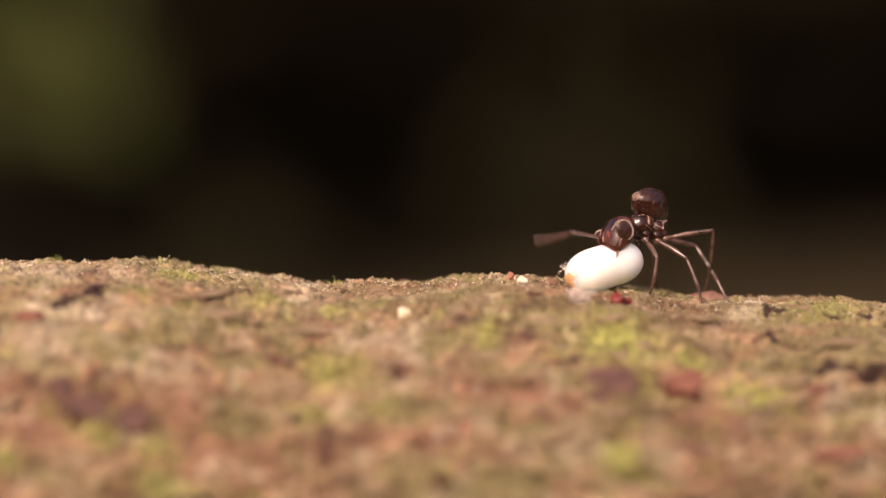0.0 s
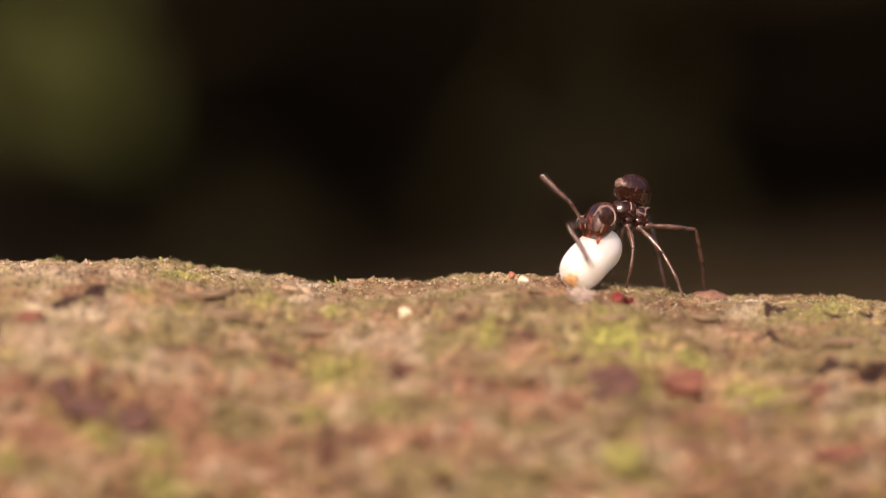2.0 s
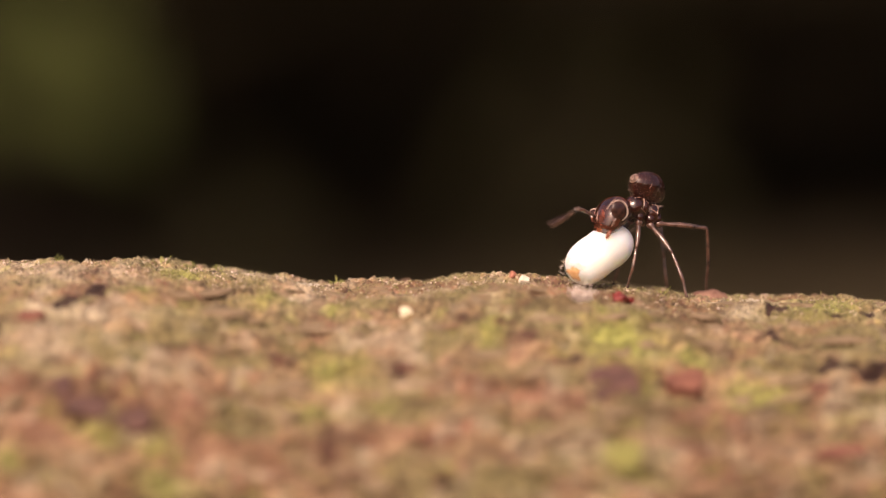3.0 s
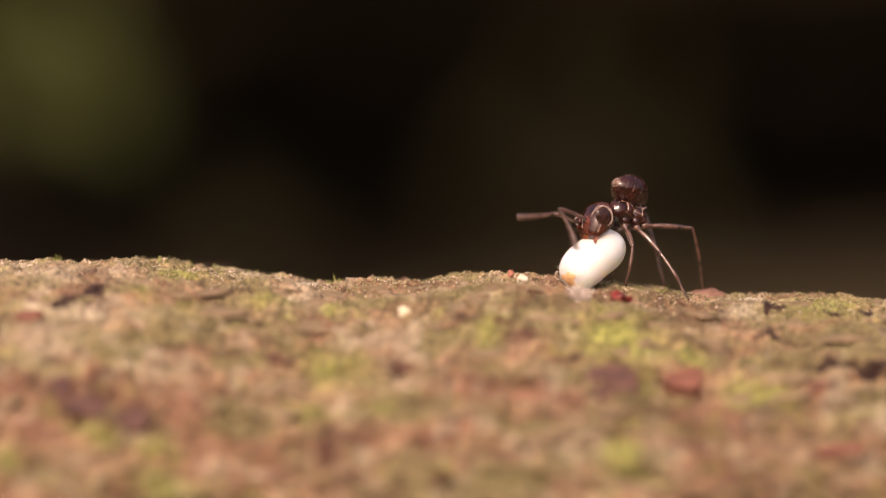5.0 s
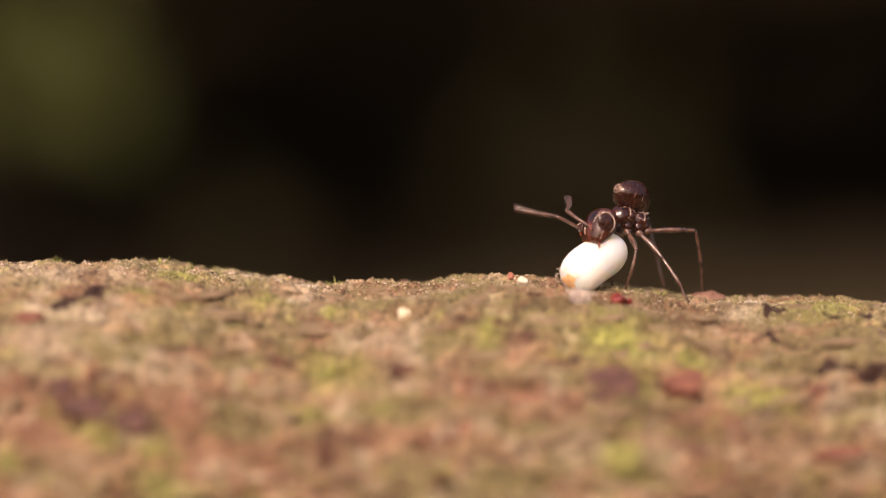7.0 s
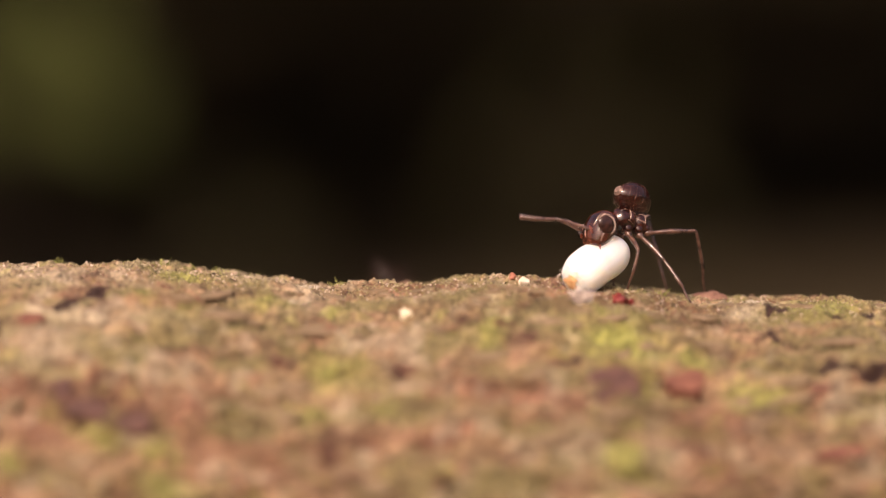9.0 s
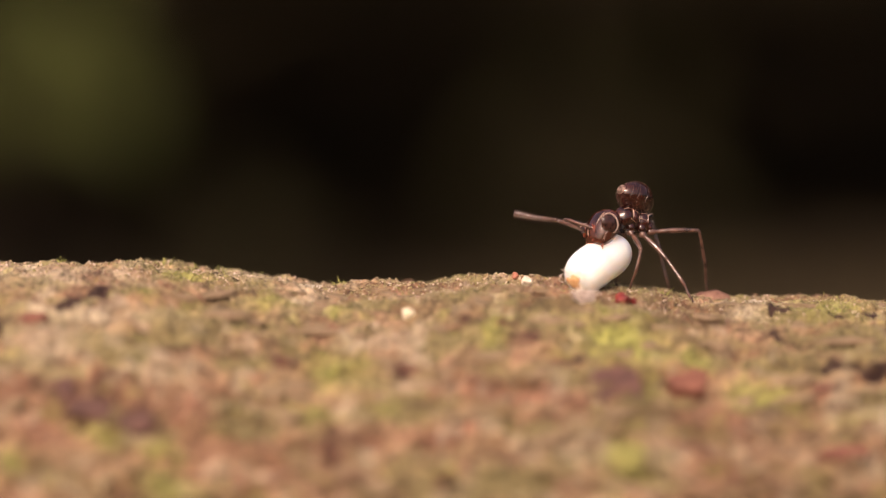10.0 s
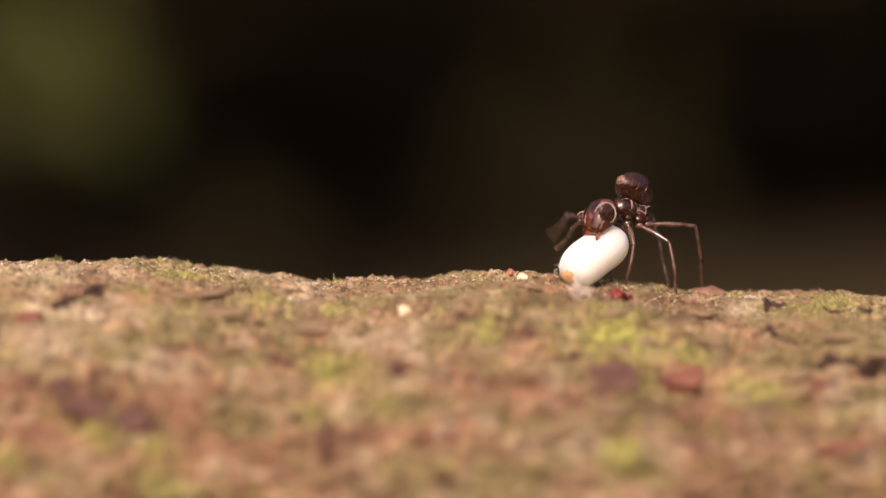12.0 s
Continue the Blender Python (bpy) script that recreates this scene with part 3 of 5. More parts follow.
def worker_meshes():
    """Builds the body parts once; returns name -> mesh."""
    rng = random.Random(3)
    out = {}

    def keep(name, bm, material):
        for f in bm.faces:
            f.smooth = True
        me = bpy.data.meshes.new(name)
        bm.to_mesh(me)
        bm.free()
        me.materials.append(material)
        out[name] = me

    # trunk: swollen front, dip, sloping rear
    keep("trunk", loft(bmesh.new(), smooth_sections([
        (-0.72, 0.068, 0.092, -0.140), (-0.62, 0.232, 0.244, -0.110), (-0.42, 0.286, 0.379, -0.050), (-0.24, 0.259, 0.350, -0.030), (-0.15, 0.198, 0.259, -0.040), (-0.06, 0.272, 0.334, 0.010),
        (0.08, 0.300, 0.379, 0.040), (0.15, 0.283, 0.348, 0.030), (0.31, 0.338, 0.380, 0.030), (0.50, 0.312, 0.342, 0.010), (0.65, 0.177, 0.213, -0.020), (0.71, 0.151, 0.182, -0.020), (0.79, 0.096, 0.122, -0.020)], 64), 28), CHITIN)
    # stout first joint of a leg
    bm = bmesh.new()
    tube(bm, [(0.05, -0.05, 0.30), (0.03, -0.03, 0.20), (0, 0, 0.08), (0, 0, -0.04)], [0.10, 0.155, 0.13, 0.075], 14)
    keep("coxa", bm, CHITIN)
    # raised ridges, paled to stand for bright streaks of light on the trunk
    bm = bmesh.new()
    for x, w, h, z in ((0.17, 0.285, 0.30, 0.08), (-0.15, 0.195, 0.23, 0.0), (-0.44, 0.28, 0.335, -0.01), (0.64, 0.18, 0.195, 0.02)):
        arc = [math.radians(a) for a in range(-10, 191, 20)]
        tube(bm, [(x - 0.05 * math.sin(a), w * math.cos(a), z + h * math.sin(a)) for a in arc], [0.008] + [0.020] * (len(arc) - 2) + [0.008], 8)
    for s in (1, -1):
        tube(bm, [(0.48, 0.29 * s, 0.14), (0.26, 0.325 * s, 0.02), (0.00, 0.27 * s, -0.08)], [0.008, 0.024, 0.008], 8)
        tube(bm, [(-0.12, 0.215 * s, 0.10), (-0.34, 0.28 * s, 0.06), (-0.58, 0.225 * s, -0.10)], [0.008, 0.024, 0.008], 8)
        tube(bm, [(0.52, 0.16 * s, 0.29), (0.34, 0.17 * s, 0.355), (0.18, 0.15 * s, 0.335)], [0.006, 0.022, 0.006], 8)
        tube(bm, [(0.10, 0.20 * s, 0.315), (-0.04, 0.20 * s, 0.265), (-0.13, 0.15 * s, 0.19)], [0.006, 0.020, 0.006], 8)
        tube(bm, [(-0.22, 0.16 * s, 0.245), (-0.38, 0.17 * s, 0.265), (-0.55, 0.16 * s, 0.15)], [0.006, 0.020, 0.006], 8)
        tube(bm, [(-0.50, 0.12 * s, 0.20), (-0.62, 0.15 * s, 0.28), (-0.72, 0.17 * s, 0.31)], [0.05, 0.03, 0.006], 8)
    keep("trunk_glint_ridge", bm, GLINT_RIDGE)
    bm = bmesh.new()
    places = []
    for _ in range(46):
        x, a = rng.uniform(-0.5, 0.55), rng.uniform(0.2, 2.9)
        places.append((Vector((x, 0.24 * math.cos(a), 0.05 + 0.25 * math.sin(a))), Vector((0, math.cos(a), math.sin(a)))))
    hairs(bm, places, 0.12, rng, 0.3, 0.003)
    keep("trunk_hair", bm, HAIR)
    keep("waist", loft(bmesh.new(), smooth_sections([
        (-0.42, 0.05, 0.05, 0.0), (-0.34, 0.08, 0.09, 0.03), (-0.22, 0.11, 0.19, 0.10), (-0.12, 0.07, 0.08, 0.02), (0.04, 0.04, 0.05, 0.0)], 22), 16), CHITIN)
    # gaster: egg of overlapping plates, each a little proud of the next, pointing to -x
    GL, GR = 1.40, 0.545

    def gaster_radius(u):
        return GR * (math.sin(math.pi * (0.03 + 0.97 * u) ** 0.94) ** 0.56 if u < 1 else 0.0)

    def gaster_mid(u):
        return 0.06 * math.sin(math.pi * u) - 0.10 * u * u
    PLATES = (0.46, 0.68, 0.83, 0.93)
    sec = []
    for i in range(121):
        u = i / 120
        step = 0.0
        for k in PLATES:
            if u > k:
                step = max(step, 0.028 * math.exp(-(u - k) / 0.05))
        rad = max(gaster_radius(u) * (1 - step), 0.012)
        sec.append((-GL * u, rad, rad * 0.95, gaster_mid(u)))
    keep("gaster", loft(bmesh.new(), sec[::-1], 40), CHITIN)
    bm = bmesh.new()
    for u in PLATES:
        rad = gaster_radius(u) * 0.999
        ring = [2 * math.pi * i / 40 for i in range(41)]
        tube(bm, [(-GL * u + 0.012 * math.sin(5 * a), rad * math.cos(a), rad * 0.95 * math.sin(a) + gaster_mid(u)) for a in ring],
             [0.0035 + 0.0025 * math.sin(7 * a) for a in ring], 6)
    keep("gaster_band", bm, LEG)
    bm = bmesh.new()
    z = gaster_mid(1.0)
    tube(bm, [(-GL * 0.93, 0, gaster_mid(0.93)), (-GL * 0.97, 0, z + 0.01), (-GL - 0.01, 0, z), (-GL - 0.03, 0, z)], [0.19, 0.165, 0.105, 0.075], 16)
    for i in range(16):
        a = 2 * math.pi * i / 16
        tube(bm, [(-GL - 0.01, 0.10 * math.cos(a), z + 0.10 * math.sin(a)), (-GL - 0.08, 0.07 * math.cos(a), z + 0.07 * math.sin(a))], [0.012, 0.003], 4)
    keep("gaster_tip", bm, TIP_SKIN)
    bm = bmesh.new()
    places = []
    for _ in range(240):
        u, a = rng.uniform(0.12, 0.97), rng.uniform(0, 6.283)
        rad = gaster_radius(u)
        n = Vector((-(u - 0.5) * 1.3, math.cos(a), math.sin(a))).normalized()
        places.append((Vector((-GL * u, rad * math.cos(a), rad * 0.95 * math.sin(a) + gaster_mid(u))), (n * 0.5 + Vector((-1.0, 0, 0))).normalized()))
    hairs(bm, places, 0.10, rng, 0.18, 0.002)
    keep("gaster_hair", bm, HAIR)
    # head: broad behind, narrowing to the jaws at +x
    keep("head", loft(bmesh.new(), smooth_sections([
        (-0.035, 0.082, 0.082, 0.000), (0.058, 0.351, 0.257, 0.000), (0.234, 0.515, 0.386, 0.012), (0.491, 0.550, 0.421, 0.023), (0.760, 0.515, 0.386, 0.012),
        (0.994, 0.421, 0.281, -0.012), (1.135, 0.316, 0.175, -0.035), (1.205, 0.117, 0.070, -0.058)], 44), 32), HEAD_CHITIN)
    # raised ridges beside the feeler sockets and along the front edge of the face
    bm = bmesh.new()
    for s in (1, -1):
        tube(bm, [(0.62, 0.12 * s, 0.375), (0.74, 0.19 * s, 0.365), (0.86, 0.27 * s, 0.325), (0.93, 0.30 * s, 0.27)], [0.012, 0.03, 0.03, 0.012], 8)
        tube(bm, [(1.00, 0.04 * s, 0.21), (1.06, 0.16 * s, 0.16), (1.07, 0.26 * s, 0.08)], [0.03, 0.035, 0.02], 8)
        tube(bm, [(0.80, 0.20 * s, 0.30), (0.82, 0.21 * s, 0.33)], [0.10, 0.075], 12)
    keep("face_ridge", bm, MANDIBLE)
    # the broad shield over the jaws
    bm = bmesh.new()
    bmesh.ops.create_uvsphere(bm, u_segments=24, v_segments=14, radius=MM)
    for v in bm.verts:
        v.co = Vector((v.co.x * 0.17 + 1.04 * MM - 0.5 * v.co.y ** 2 / MM * 0.16, v.co.y * 0.31, v.co.z * 0.15 + 0.02 * MM))
    keep("clypeus", bm, SHIELD)
    # raised edges of cheek and brow, their pale colour painting highlights
    bm = bmesh.new()
    for s in (1, -1):
        tube(bm, [(0.70, 0.530 * s, 0.06), (0.86, 0.475 * s, 0.03), (1.00, 0.40 * s, -0.01), (1.10, 0.29 * s, -0.03)], [0.008, 0.024, 0.024, 0.010], 8)
        tube(bm, [(0.14, 0.33 * s, 0.23), (0.30, 0.36 * s, 0.315), (0.48, 0.36 * s, 0.345), (0.64, 0.33 * s, 0.34), (0.74, 0.27 * s, 0.335)], [0.006, 0.020, 0.024, 0.020, 0.008], 8)
    tube(bm, [(0.60, 0.0, 0.405), (0.76, 0.0, 0.390), (0.92, 0.0, 0.315), (1.02, 0.0, 0.225)], [0.006, 0.020, 0.024, 0.010], 8)
    keep("brow", bm, GLINT_RIDGE)
    bm = bmesh.new()
    bmesh.ops.create_uvsphere(bm, u_segments=20, v_segments=14, radius=0.205 * MM)
    for v in bm.verts:
        v.co = Vector((v.co.x * 1.2, v.co.y * 0.5, v.co.z * 1.35))
    keep("eye", bm, EYE_MAT)
    # pale arch drawn as the highlight loop on the side of the head
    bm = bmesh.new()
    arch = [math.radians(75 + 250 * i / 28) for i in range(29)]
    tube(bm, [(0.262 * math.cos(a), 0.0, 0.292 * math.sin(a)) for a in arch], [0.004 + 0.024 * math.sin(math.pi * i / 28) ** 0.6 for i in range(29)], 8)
    keep("eye_glint", bm, EYE_GLINT)
    # jaw: flat curved triangle with teeth
    bm = bmesh.new()
    n = 12
    rows = []
    for i in range(n + 1):
        u = i / n
        c = Vector((0.43 * u, -0.17 * u * u + 0.05 * u, -0.05 * u))
        w = 0.085 + 0.07 * math.sin(math.pi * min(1, u * 1.1)) - 0.13 * u ** 3
        tooth = 0.035 * (abs((u * 6) % 1 - 0.5) * 2) * (u > 0.35)
        rows.append([bm.verts.new((c + Vector(d)) * MM) for d in ((0, w, 0), (0, 0, 0.05 * (1 - u * .7)), (0, -w - tooth, 0), (0, 0, -0.05 * (1 - u * .7)))])
    for a, b in zip(rows, rows[1:]):
        for j in range(4):
            bm.faces.new((a[j], a[(j + 1) % 4], b[(j + 1) % 4], b[j]))
    bm.faces.new(rows[0][::-1])
    bm.faces.new(rows[-1])
    bmesh.ops.recalc_face_normals(bm, faces=bm.faces)
    keep("mandible", bm, MANDIBLE)
    # feelers: slim first joint, then a string of short joints thickening to a club
    bm = bmesh.new()
    tube(bm, [(SCAPE * u, 0, 0.05 * math.sin(math.pi * u)) for u in (0, .05, .1, .3, .6, .9, 1)], [0.045, 0.066, 0.048, 0.056, 0.062, 0.070, 0.045], 10)
    keep("antenna", bm, LEG)
    bm = bmesh.new()
    joints = 11
    pts, rad = [], []
    for j in range(joints):
        w = 0.064 + 0.040 * (j / (joints - 1)) ** 1.2
        for u, k in ((0.0, 0.90), (0.18, 0.97), (0.5, 1.02), (0.85, 1.0)):
            s = (j + u) / joints
            pts.append((FLAGELLUM * s, 0, -0.08 * math.sin(math.pi * s)))
            rad.append(w * k)
    pts.append((FLAGELLUM, 0, 0))
    rad.append(0.012)
    tube(bm, pts, rad, 10)
    places = []
    for _ in range(260):
        s, a = rng.random(), rng.uniform(0, 6.28)
        places.append((Vector((FLAGELLUM * s, 0.06 * math.cos(a), 0.06 * math.sin(a) - 0.08 * math.sin(math.pi * s))), Vector((0.6, math.cos(a), math.sin(a)))))
    hairs(bm, places, 0.045, rng, 0.2, 0.004)
    keep("flagellum", bm, LEG)
    for leg, (l1, l2) in LEGS.items():
        bm = bmesh.new()
        tube(bm, [(l1 * u, 0, 0.03 * math.sin(math.pi * u)) for u in (-.03, 0, .05, .12, .17, .24, .45, .7, .9, .97, 1.01)],
             [0.07, 0.12, 0.13, 0.09, 0.058, 0.070, 0.090, 0.078, 0.060, 0.066, 0.042], 12)
        places = [(Vector((l1 * rng.uniform(.2, .98), 0.06 * math.cos(a), 0.06 * math.sin(a))), Vector((.5, math.cos(a), math.sin(a)))) for a in [rng.uniform(0, 6.28) for _ in range(36)]]
        hairs(bm, places, 0.07, rng, 0.2, 0.004)
        keep("upper_leg_" + leg, bm, LEG)
        bm = bmesh.new()
        t1 = 0.56
        pts = [(0, 0, 0), (l2 * .04, 0, 0), (l2 * .2, 0, 0.02), (l2 * .42, 0, 0.03), (l2 * (t1 - .01), 0, 0.035), (l2 * t1, 0, 0.035)]
        rad = [0.042, 0.052, 0.054, 0.060, 0.062, 0.042]
        for j in range(5):
            for u, k in ((0.06, 0.8), (0.8, 1.12), (0.98, 0.85)):
                s = t1 + (1 - t1) * ((0, .46, .64, .78, .90)[j] + ((.46, .18, .14, .12, .10)[j]) * u)
                pts.append((l2 * s, 0, 0.035 - 0.09 * ((s - t1) / (1 - t1)) * (1 - (s - t1) / (1 - t1)) * 2 - 0.035 * (s - t1) / (1 - t1)))
                rad.append((0.044 - 0.012 * j / 4) * k)
        tube(bm, pts, rad, 10)
        tube(bm, [(l2 * .985, 0.01, 0), (l2 * 1.01, 0.05, 0.01), (l2 * 1.03, 0.06, -0.02)], [0.014, 0.010, 0.004], 5)
        tube(bm, [(l2 * .985, -0.01, 0), (l2 * 1.01, -0.05, 0.01), (l2 * 1.03, -0.06, -0.02)], [0.014, 0.010, 0.004], 5)
        tube(bm, [(l2 * (t1 - .02), 0.02, 0.01), (l2 * (t1 + .06), 0.03, -0.05)], [0.014, 0.004], 5)
        places = [(Vector((l2 * s, 0.045 * math.cos(a), 0.02 + 0.045 * math.sin(a))), Vector((.7, math.cos(a), math.sin(a)))) for s, a in [(rng.uniform(.05, .95), rng.uniform(0, 6.28)) for _ in range(60)]]
        hairs(bm, places, 0.055, rng, 0.2, 0.004)
        keep("lower_leg_" + leg, bm, LEG)
    return out


BODY = worker_meshes()


def worker(label, head_pose, gaster_pose, waist_pose):
    """A worker: an empty at its base with the parts of its body; returns it and its jointed parts."""
    root = tagged(new("ant"), label, "ant", "ants on the branch")

    def add(name, mesh, parent, m=None, tag=""):
        ob = new(name, BODY[mesh])
        ob.parent = parent
        ob.matrix_basis = m if m else Matrix()
        return tagged(ob, tag)

    tr = add("trunk", "trunk", root, pose(0, 0, H * MM))
    add("trunk_glint_ridge", "trunk_glint_ridge", tr)
    add("bristles", "trunk_hair", tr, None, "fine pale bristles")
    add("waist", "waist", root, waist_pose)
    g = add("gaster", "gaster", root, gaster_pose, "glossy black-brown banded gaster")
    add("plate_edge", "gaster_band", g, None, "raised brown edges of the gaster plates")
    add("bristles", "gaster_hair", g, None, "fine pale bristles")
    add("gaster_tip", "gaster_tip", g, None, "pale fringed tip of the gaster")
    hd = add("head", "head", root, head_pose)
    add("face_ridge", "face_ridge", hd, None, "red-brown ridges of the face")
    add("clypeus", "clypeus", hd, None, "orange-red shield over the jaws")
    add("brow", "brow", hd, None, "paler raised edges of cheek and brow")
    for s in (1, -1):
        add("eye", "eye", hd, pose(0.58 * MM, 0.525 * s * MM, 0.10 * MM, -12 * s, 0, -8 * s))
        add("eye_glint", "eye_glint", hd, pose(0.58 * MM, 0.535 * s * MM, 0.10 * MM, -12 * s, 0, -8 * s), "paler brown rim round the eye")
        add("mandible", "mandible", hd, pose(1.06 * MM, 0.27 * s * MM, -0.07 * MM, 180 if s < 0 else 0, 8, 0), "red-brown toothed mandible")
    limbs = {}
    for leg in LEGS:
        for s, side in ((1, "l"), (-1, "r")):
            up = add("upper_leg", "upper_leg_" + leg, root)
            lo = add("lower_leg", "lower_leg_" + leg, up)
            c = COXA[leg]
            add("coxa", "coxa", root, pose(c[0] * MM, c[1] * s * MM, c[2] * MM, 0, 0, 0 if s > 0 else -90))
            limbs[leg + side] = (up, lo, Vector((c[0], c[1] * s, c[2])) * MM, LEGS[leg][0] * MM, LEGS[leg][1] * MM)
    for s, side in ((1, "l"), (-1, "r")):
        up = add("antenna", "antenna", root)
        lo = add("flagellum", "flagellum", up)
        base = head_pose @ (Vector((0.80, 0.20 * s, 0.31)) * MM)
        limbs["antenna" + side] = (up, lo, base, SCAPE * MM, FLAGELLUM * MM)
    return root, limbs, g


FACING = Vector((-0.78, -0.58, 0.16))     # where the carrier faces
TURN = basis((0, 0, 0), FACING, (0, 0, 1)).to_3x3().to_4x4()


def turned(origin, xdir, zhint):
    """A pose given in the world's directions round the carrier's trunk, in the carrier's own space (mm)."""
    m = TURN.inverted() @ basis(origin, xdir, zhint)
    m.translation = (m.translation + Vector((0, 0, H))) * MM
    return m


carrier, carrier_limbs, _ = worker(
    "glossy black-brown ant gripping a white cocoon, gaster raised",
    turned((-0.68, -0.47, 0.24), (-0.42, -0.50, -0.76), (-0.76, -0.22, 0.62)) @ Matrix.Scale(1.16, 4),
    turned((0.55, 0.58, 0.34), (0.66, 0.55, -0.51), (-0.5, 0.0, 0.8)),
    turned((0.52, 0.38, -0.12), (0.22, -0.38, -0.9), (0.6, 0.4, 0.0)))
runners = []
for tag in ("dark brown ant running along the mossy branch", "dark brown ant hurrying up to the cocoon carrier", "dark brown ant crossing the far side of the branch"):
    runners.append(worker(tag, pose(0.66 * MM, 0, (H + 0.20) * MM, 0, 26, 0) @ Matrix.Scale(1.12, 4), pose(-0.92 * MM, 0, (H + 0.16) * MM, 0, 70, 0),
                          pose(-0.62 * MM, 0, (H - 0.07) * MM, 0, 42)))


# ---------------------------------------------------------------- the cocoon
COCOON_L, COCOON_R = 2.75, 0.71


def build_cocoon():
    """Long axis along x, blunt end with the dark spot at -x."""
    root = tagged(new("cocoon"), "creamy white silk ant cocoon with an orange spot", "cocoon")
    rng = random.Random(8)
    sec = []
    for i in range(49):
        u = i / 48
        t = u * 2 - 1
        rad = COCOON_R * (1 - abs(t) ** (3.0 if t > 0 else 3.8)) ** 0.50 * (1 + 0.02 * t - 0.03 * math.exp(-((t - 0.05) / 0.25) ** 2))
        sec.append((COCOON_L * t / 2, max(rad, 0.02), max(rad, 0.02), 0.05 * (1 - t * t)))
    part("shell", loft(bmesh.new(), sec, 40), SILK, root)
    bm = bmesh.new()
    bmesh.ops.create_uvsphere(bm, u_segments=20, v_segments=12, radius=MM)
    for v in bm.verts:
        a = math.atan2(v.co.z, v.co.y)
        ragged = 1 + 0.14 * math.sin(3 * a + 1) + 0.10 * math.sin(5 * a)
        v.co = Vector((v.co.x * 0.09, v.co.y * 0.27 * ragged, v.co.z * 0.25 * ragged))
        v.co.x += (-COCOON_L / 2 + 0.075) * MM
    part("spot", bm, SPOT, root, "rough orange-brown spot")
    bm = bmesh.new()
    for _ in range(30):
        a = rng.uniform(0, 6.28)
        p = Vector((-COCOON_L / 2 + rng.uniform(0.0, 0.25), 0.42 * math.cos(a), 0.42 * math.sin(a)))
        pts = [p]
        d = Vector((rng.gauss(-0.7, .3), math.cos(a) * .5 + rng.gauss(0, .3), math.sin(a) * .5 + rng.gauss(0, .3)))
        for _ in range(4):
            d = (d + Vector((rng.gauss(0, .5), rng.gauss(0, .5), rng.gauss(0, .5)))).normalized()
            pts.append(pts[-1] + d * 0.06)
        tube(bm, pts, [0.014, 0.012, 0.010, 0.008, 0.005], 5)
    part("loose_silk", bm, WISP, root, "torn whitish loose silk threads")
    return root


cocoon = build_cocoon()


# ---------------------------------------------------------------- small things on the bark
def lump(name, x, s, size, material, label, category, seed, sink=0.3, squash=(1, 1, 1)):
    """A small irregular grain lying on the bark."""
    bm = bmesh.new()
    bmesh.ops.create_icosphere(bm, subdivisions=3, radius=1.0)
    rng = random.Random(seed)
    off = Vector((rng.uniform(0, 50), rng.uniform(0, 50), rng.uniform(0, 50)))
    for v in bm.verts:
        d = 1 + 0.5 * noise.noise(v.co * 1.5 + off) + 0.22 * noise.noise(v.co * 4 + off)
        v.co = Vector((v.co.x * squash[0], v.co.y * squash[1], v.co.z * squash[2])) * size * d * MM
    ob = part(name, bm, material)
    p = bark_point(x, s)
    a = s / R
    p += Vector((0, math.sin(a), math.cos(a))) * size * squash[2] * (1 - sink)
    ob.location = p * MM
    ob.rotation_euler = (-a, 0, rng.uniform(0, 3))
    return tagged(ob, label, category)


lump("white_grain", 2.54, -1.3, 0.165, WHITE_GRAIN, "small creamy white grain lying on the bark", "grain", 1, 0.55, (1.25, 0.9, 0.8))
lump("rusty_crumb", 2.18, -1.0, 0.12, RUSTY, "small rusty red crumb of bark beside a grain", "crumb", 2, 1.5)
lump("red_crumb", 5.50, -2.5, 0.25, RED_SEED, "dark red glossy crumb on the bark under the cocoon", "crumb", 3, squash=(1.0, 0.9, 0.7))
lump("red_crumb", 5.84, -2.45, 0.09, RED_SEED, "tiny dark red crumb on the bark", "crumb", 4)
lump("brown_lump", 8.50, 0.8, 0.36, LUMP, "reddish brown lump of bark on the crest", "crumb", 5, 1.6, (1.3, 1.0, 0.9))
lump("pale_grain", -1.14, -3.95, 0.17, YELLOW_GRAIN, "pale yellowish grain lying on mossy bark", "grain", 6, 0.3)
lump("dark_crumb", 3.25, 0.2, 0.15, TWIG, "dark brown crumb of bark on the crest", "crumb", 7, 0.3, (1.5, 1, .7))

def silk_tuft():
    """Torn whitish silk stuck to the bark under the cocoon's end."""
    rng = random.Random(77)
    bm = bmesh.new()
    for _ in range(240):
        p = Vector((rng.gauss(0, 0.19), rng.gauss(0, 0.18), rng.uniform(-0.02, 0.50)))
        pts = [p]
        q = Vector((rng.gauss(0, 1), rng.gauss(0, 1), rng.gauss(0.3, 0.8)))
        for _ in range(4):
            q = (q + Vector((rng.gauss(0, .7), rng.gauss(0, .7), rng.gauss(0, .7)))).normalized()
            pts.append(pts[-1] + q * 0.045)
        tube(bm, pts, [0.022, 0.020, 0.017, 0.013, 0.006], 4)
    ob = part("silk_tuft", bm, TORN)
    ob.rotation_euler = (0.23, 0, 0)
    ob.location = (bark_point(4.28, -3.05) + Vector((0, -0.05, 0.05))) * MM
    tagged(ob, "torn whitish tuft of silk stuck to the bark", "silk")


silk_tuft()


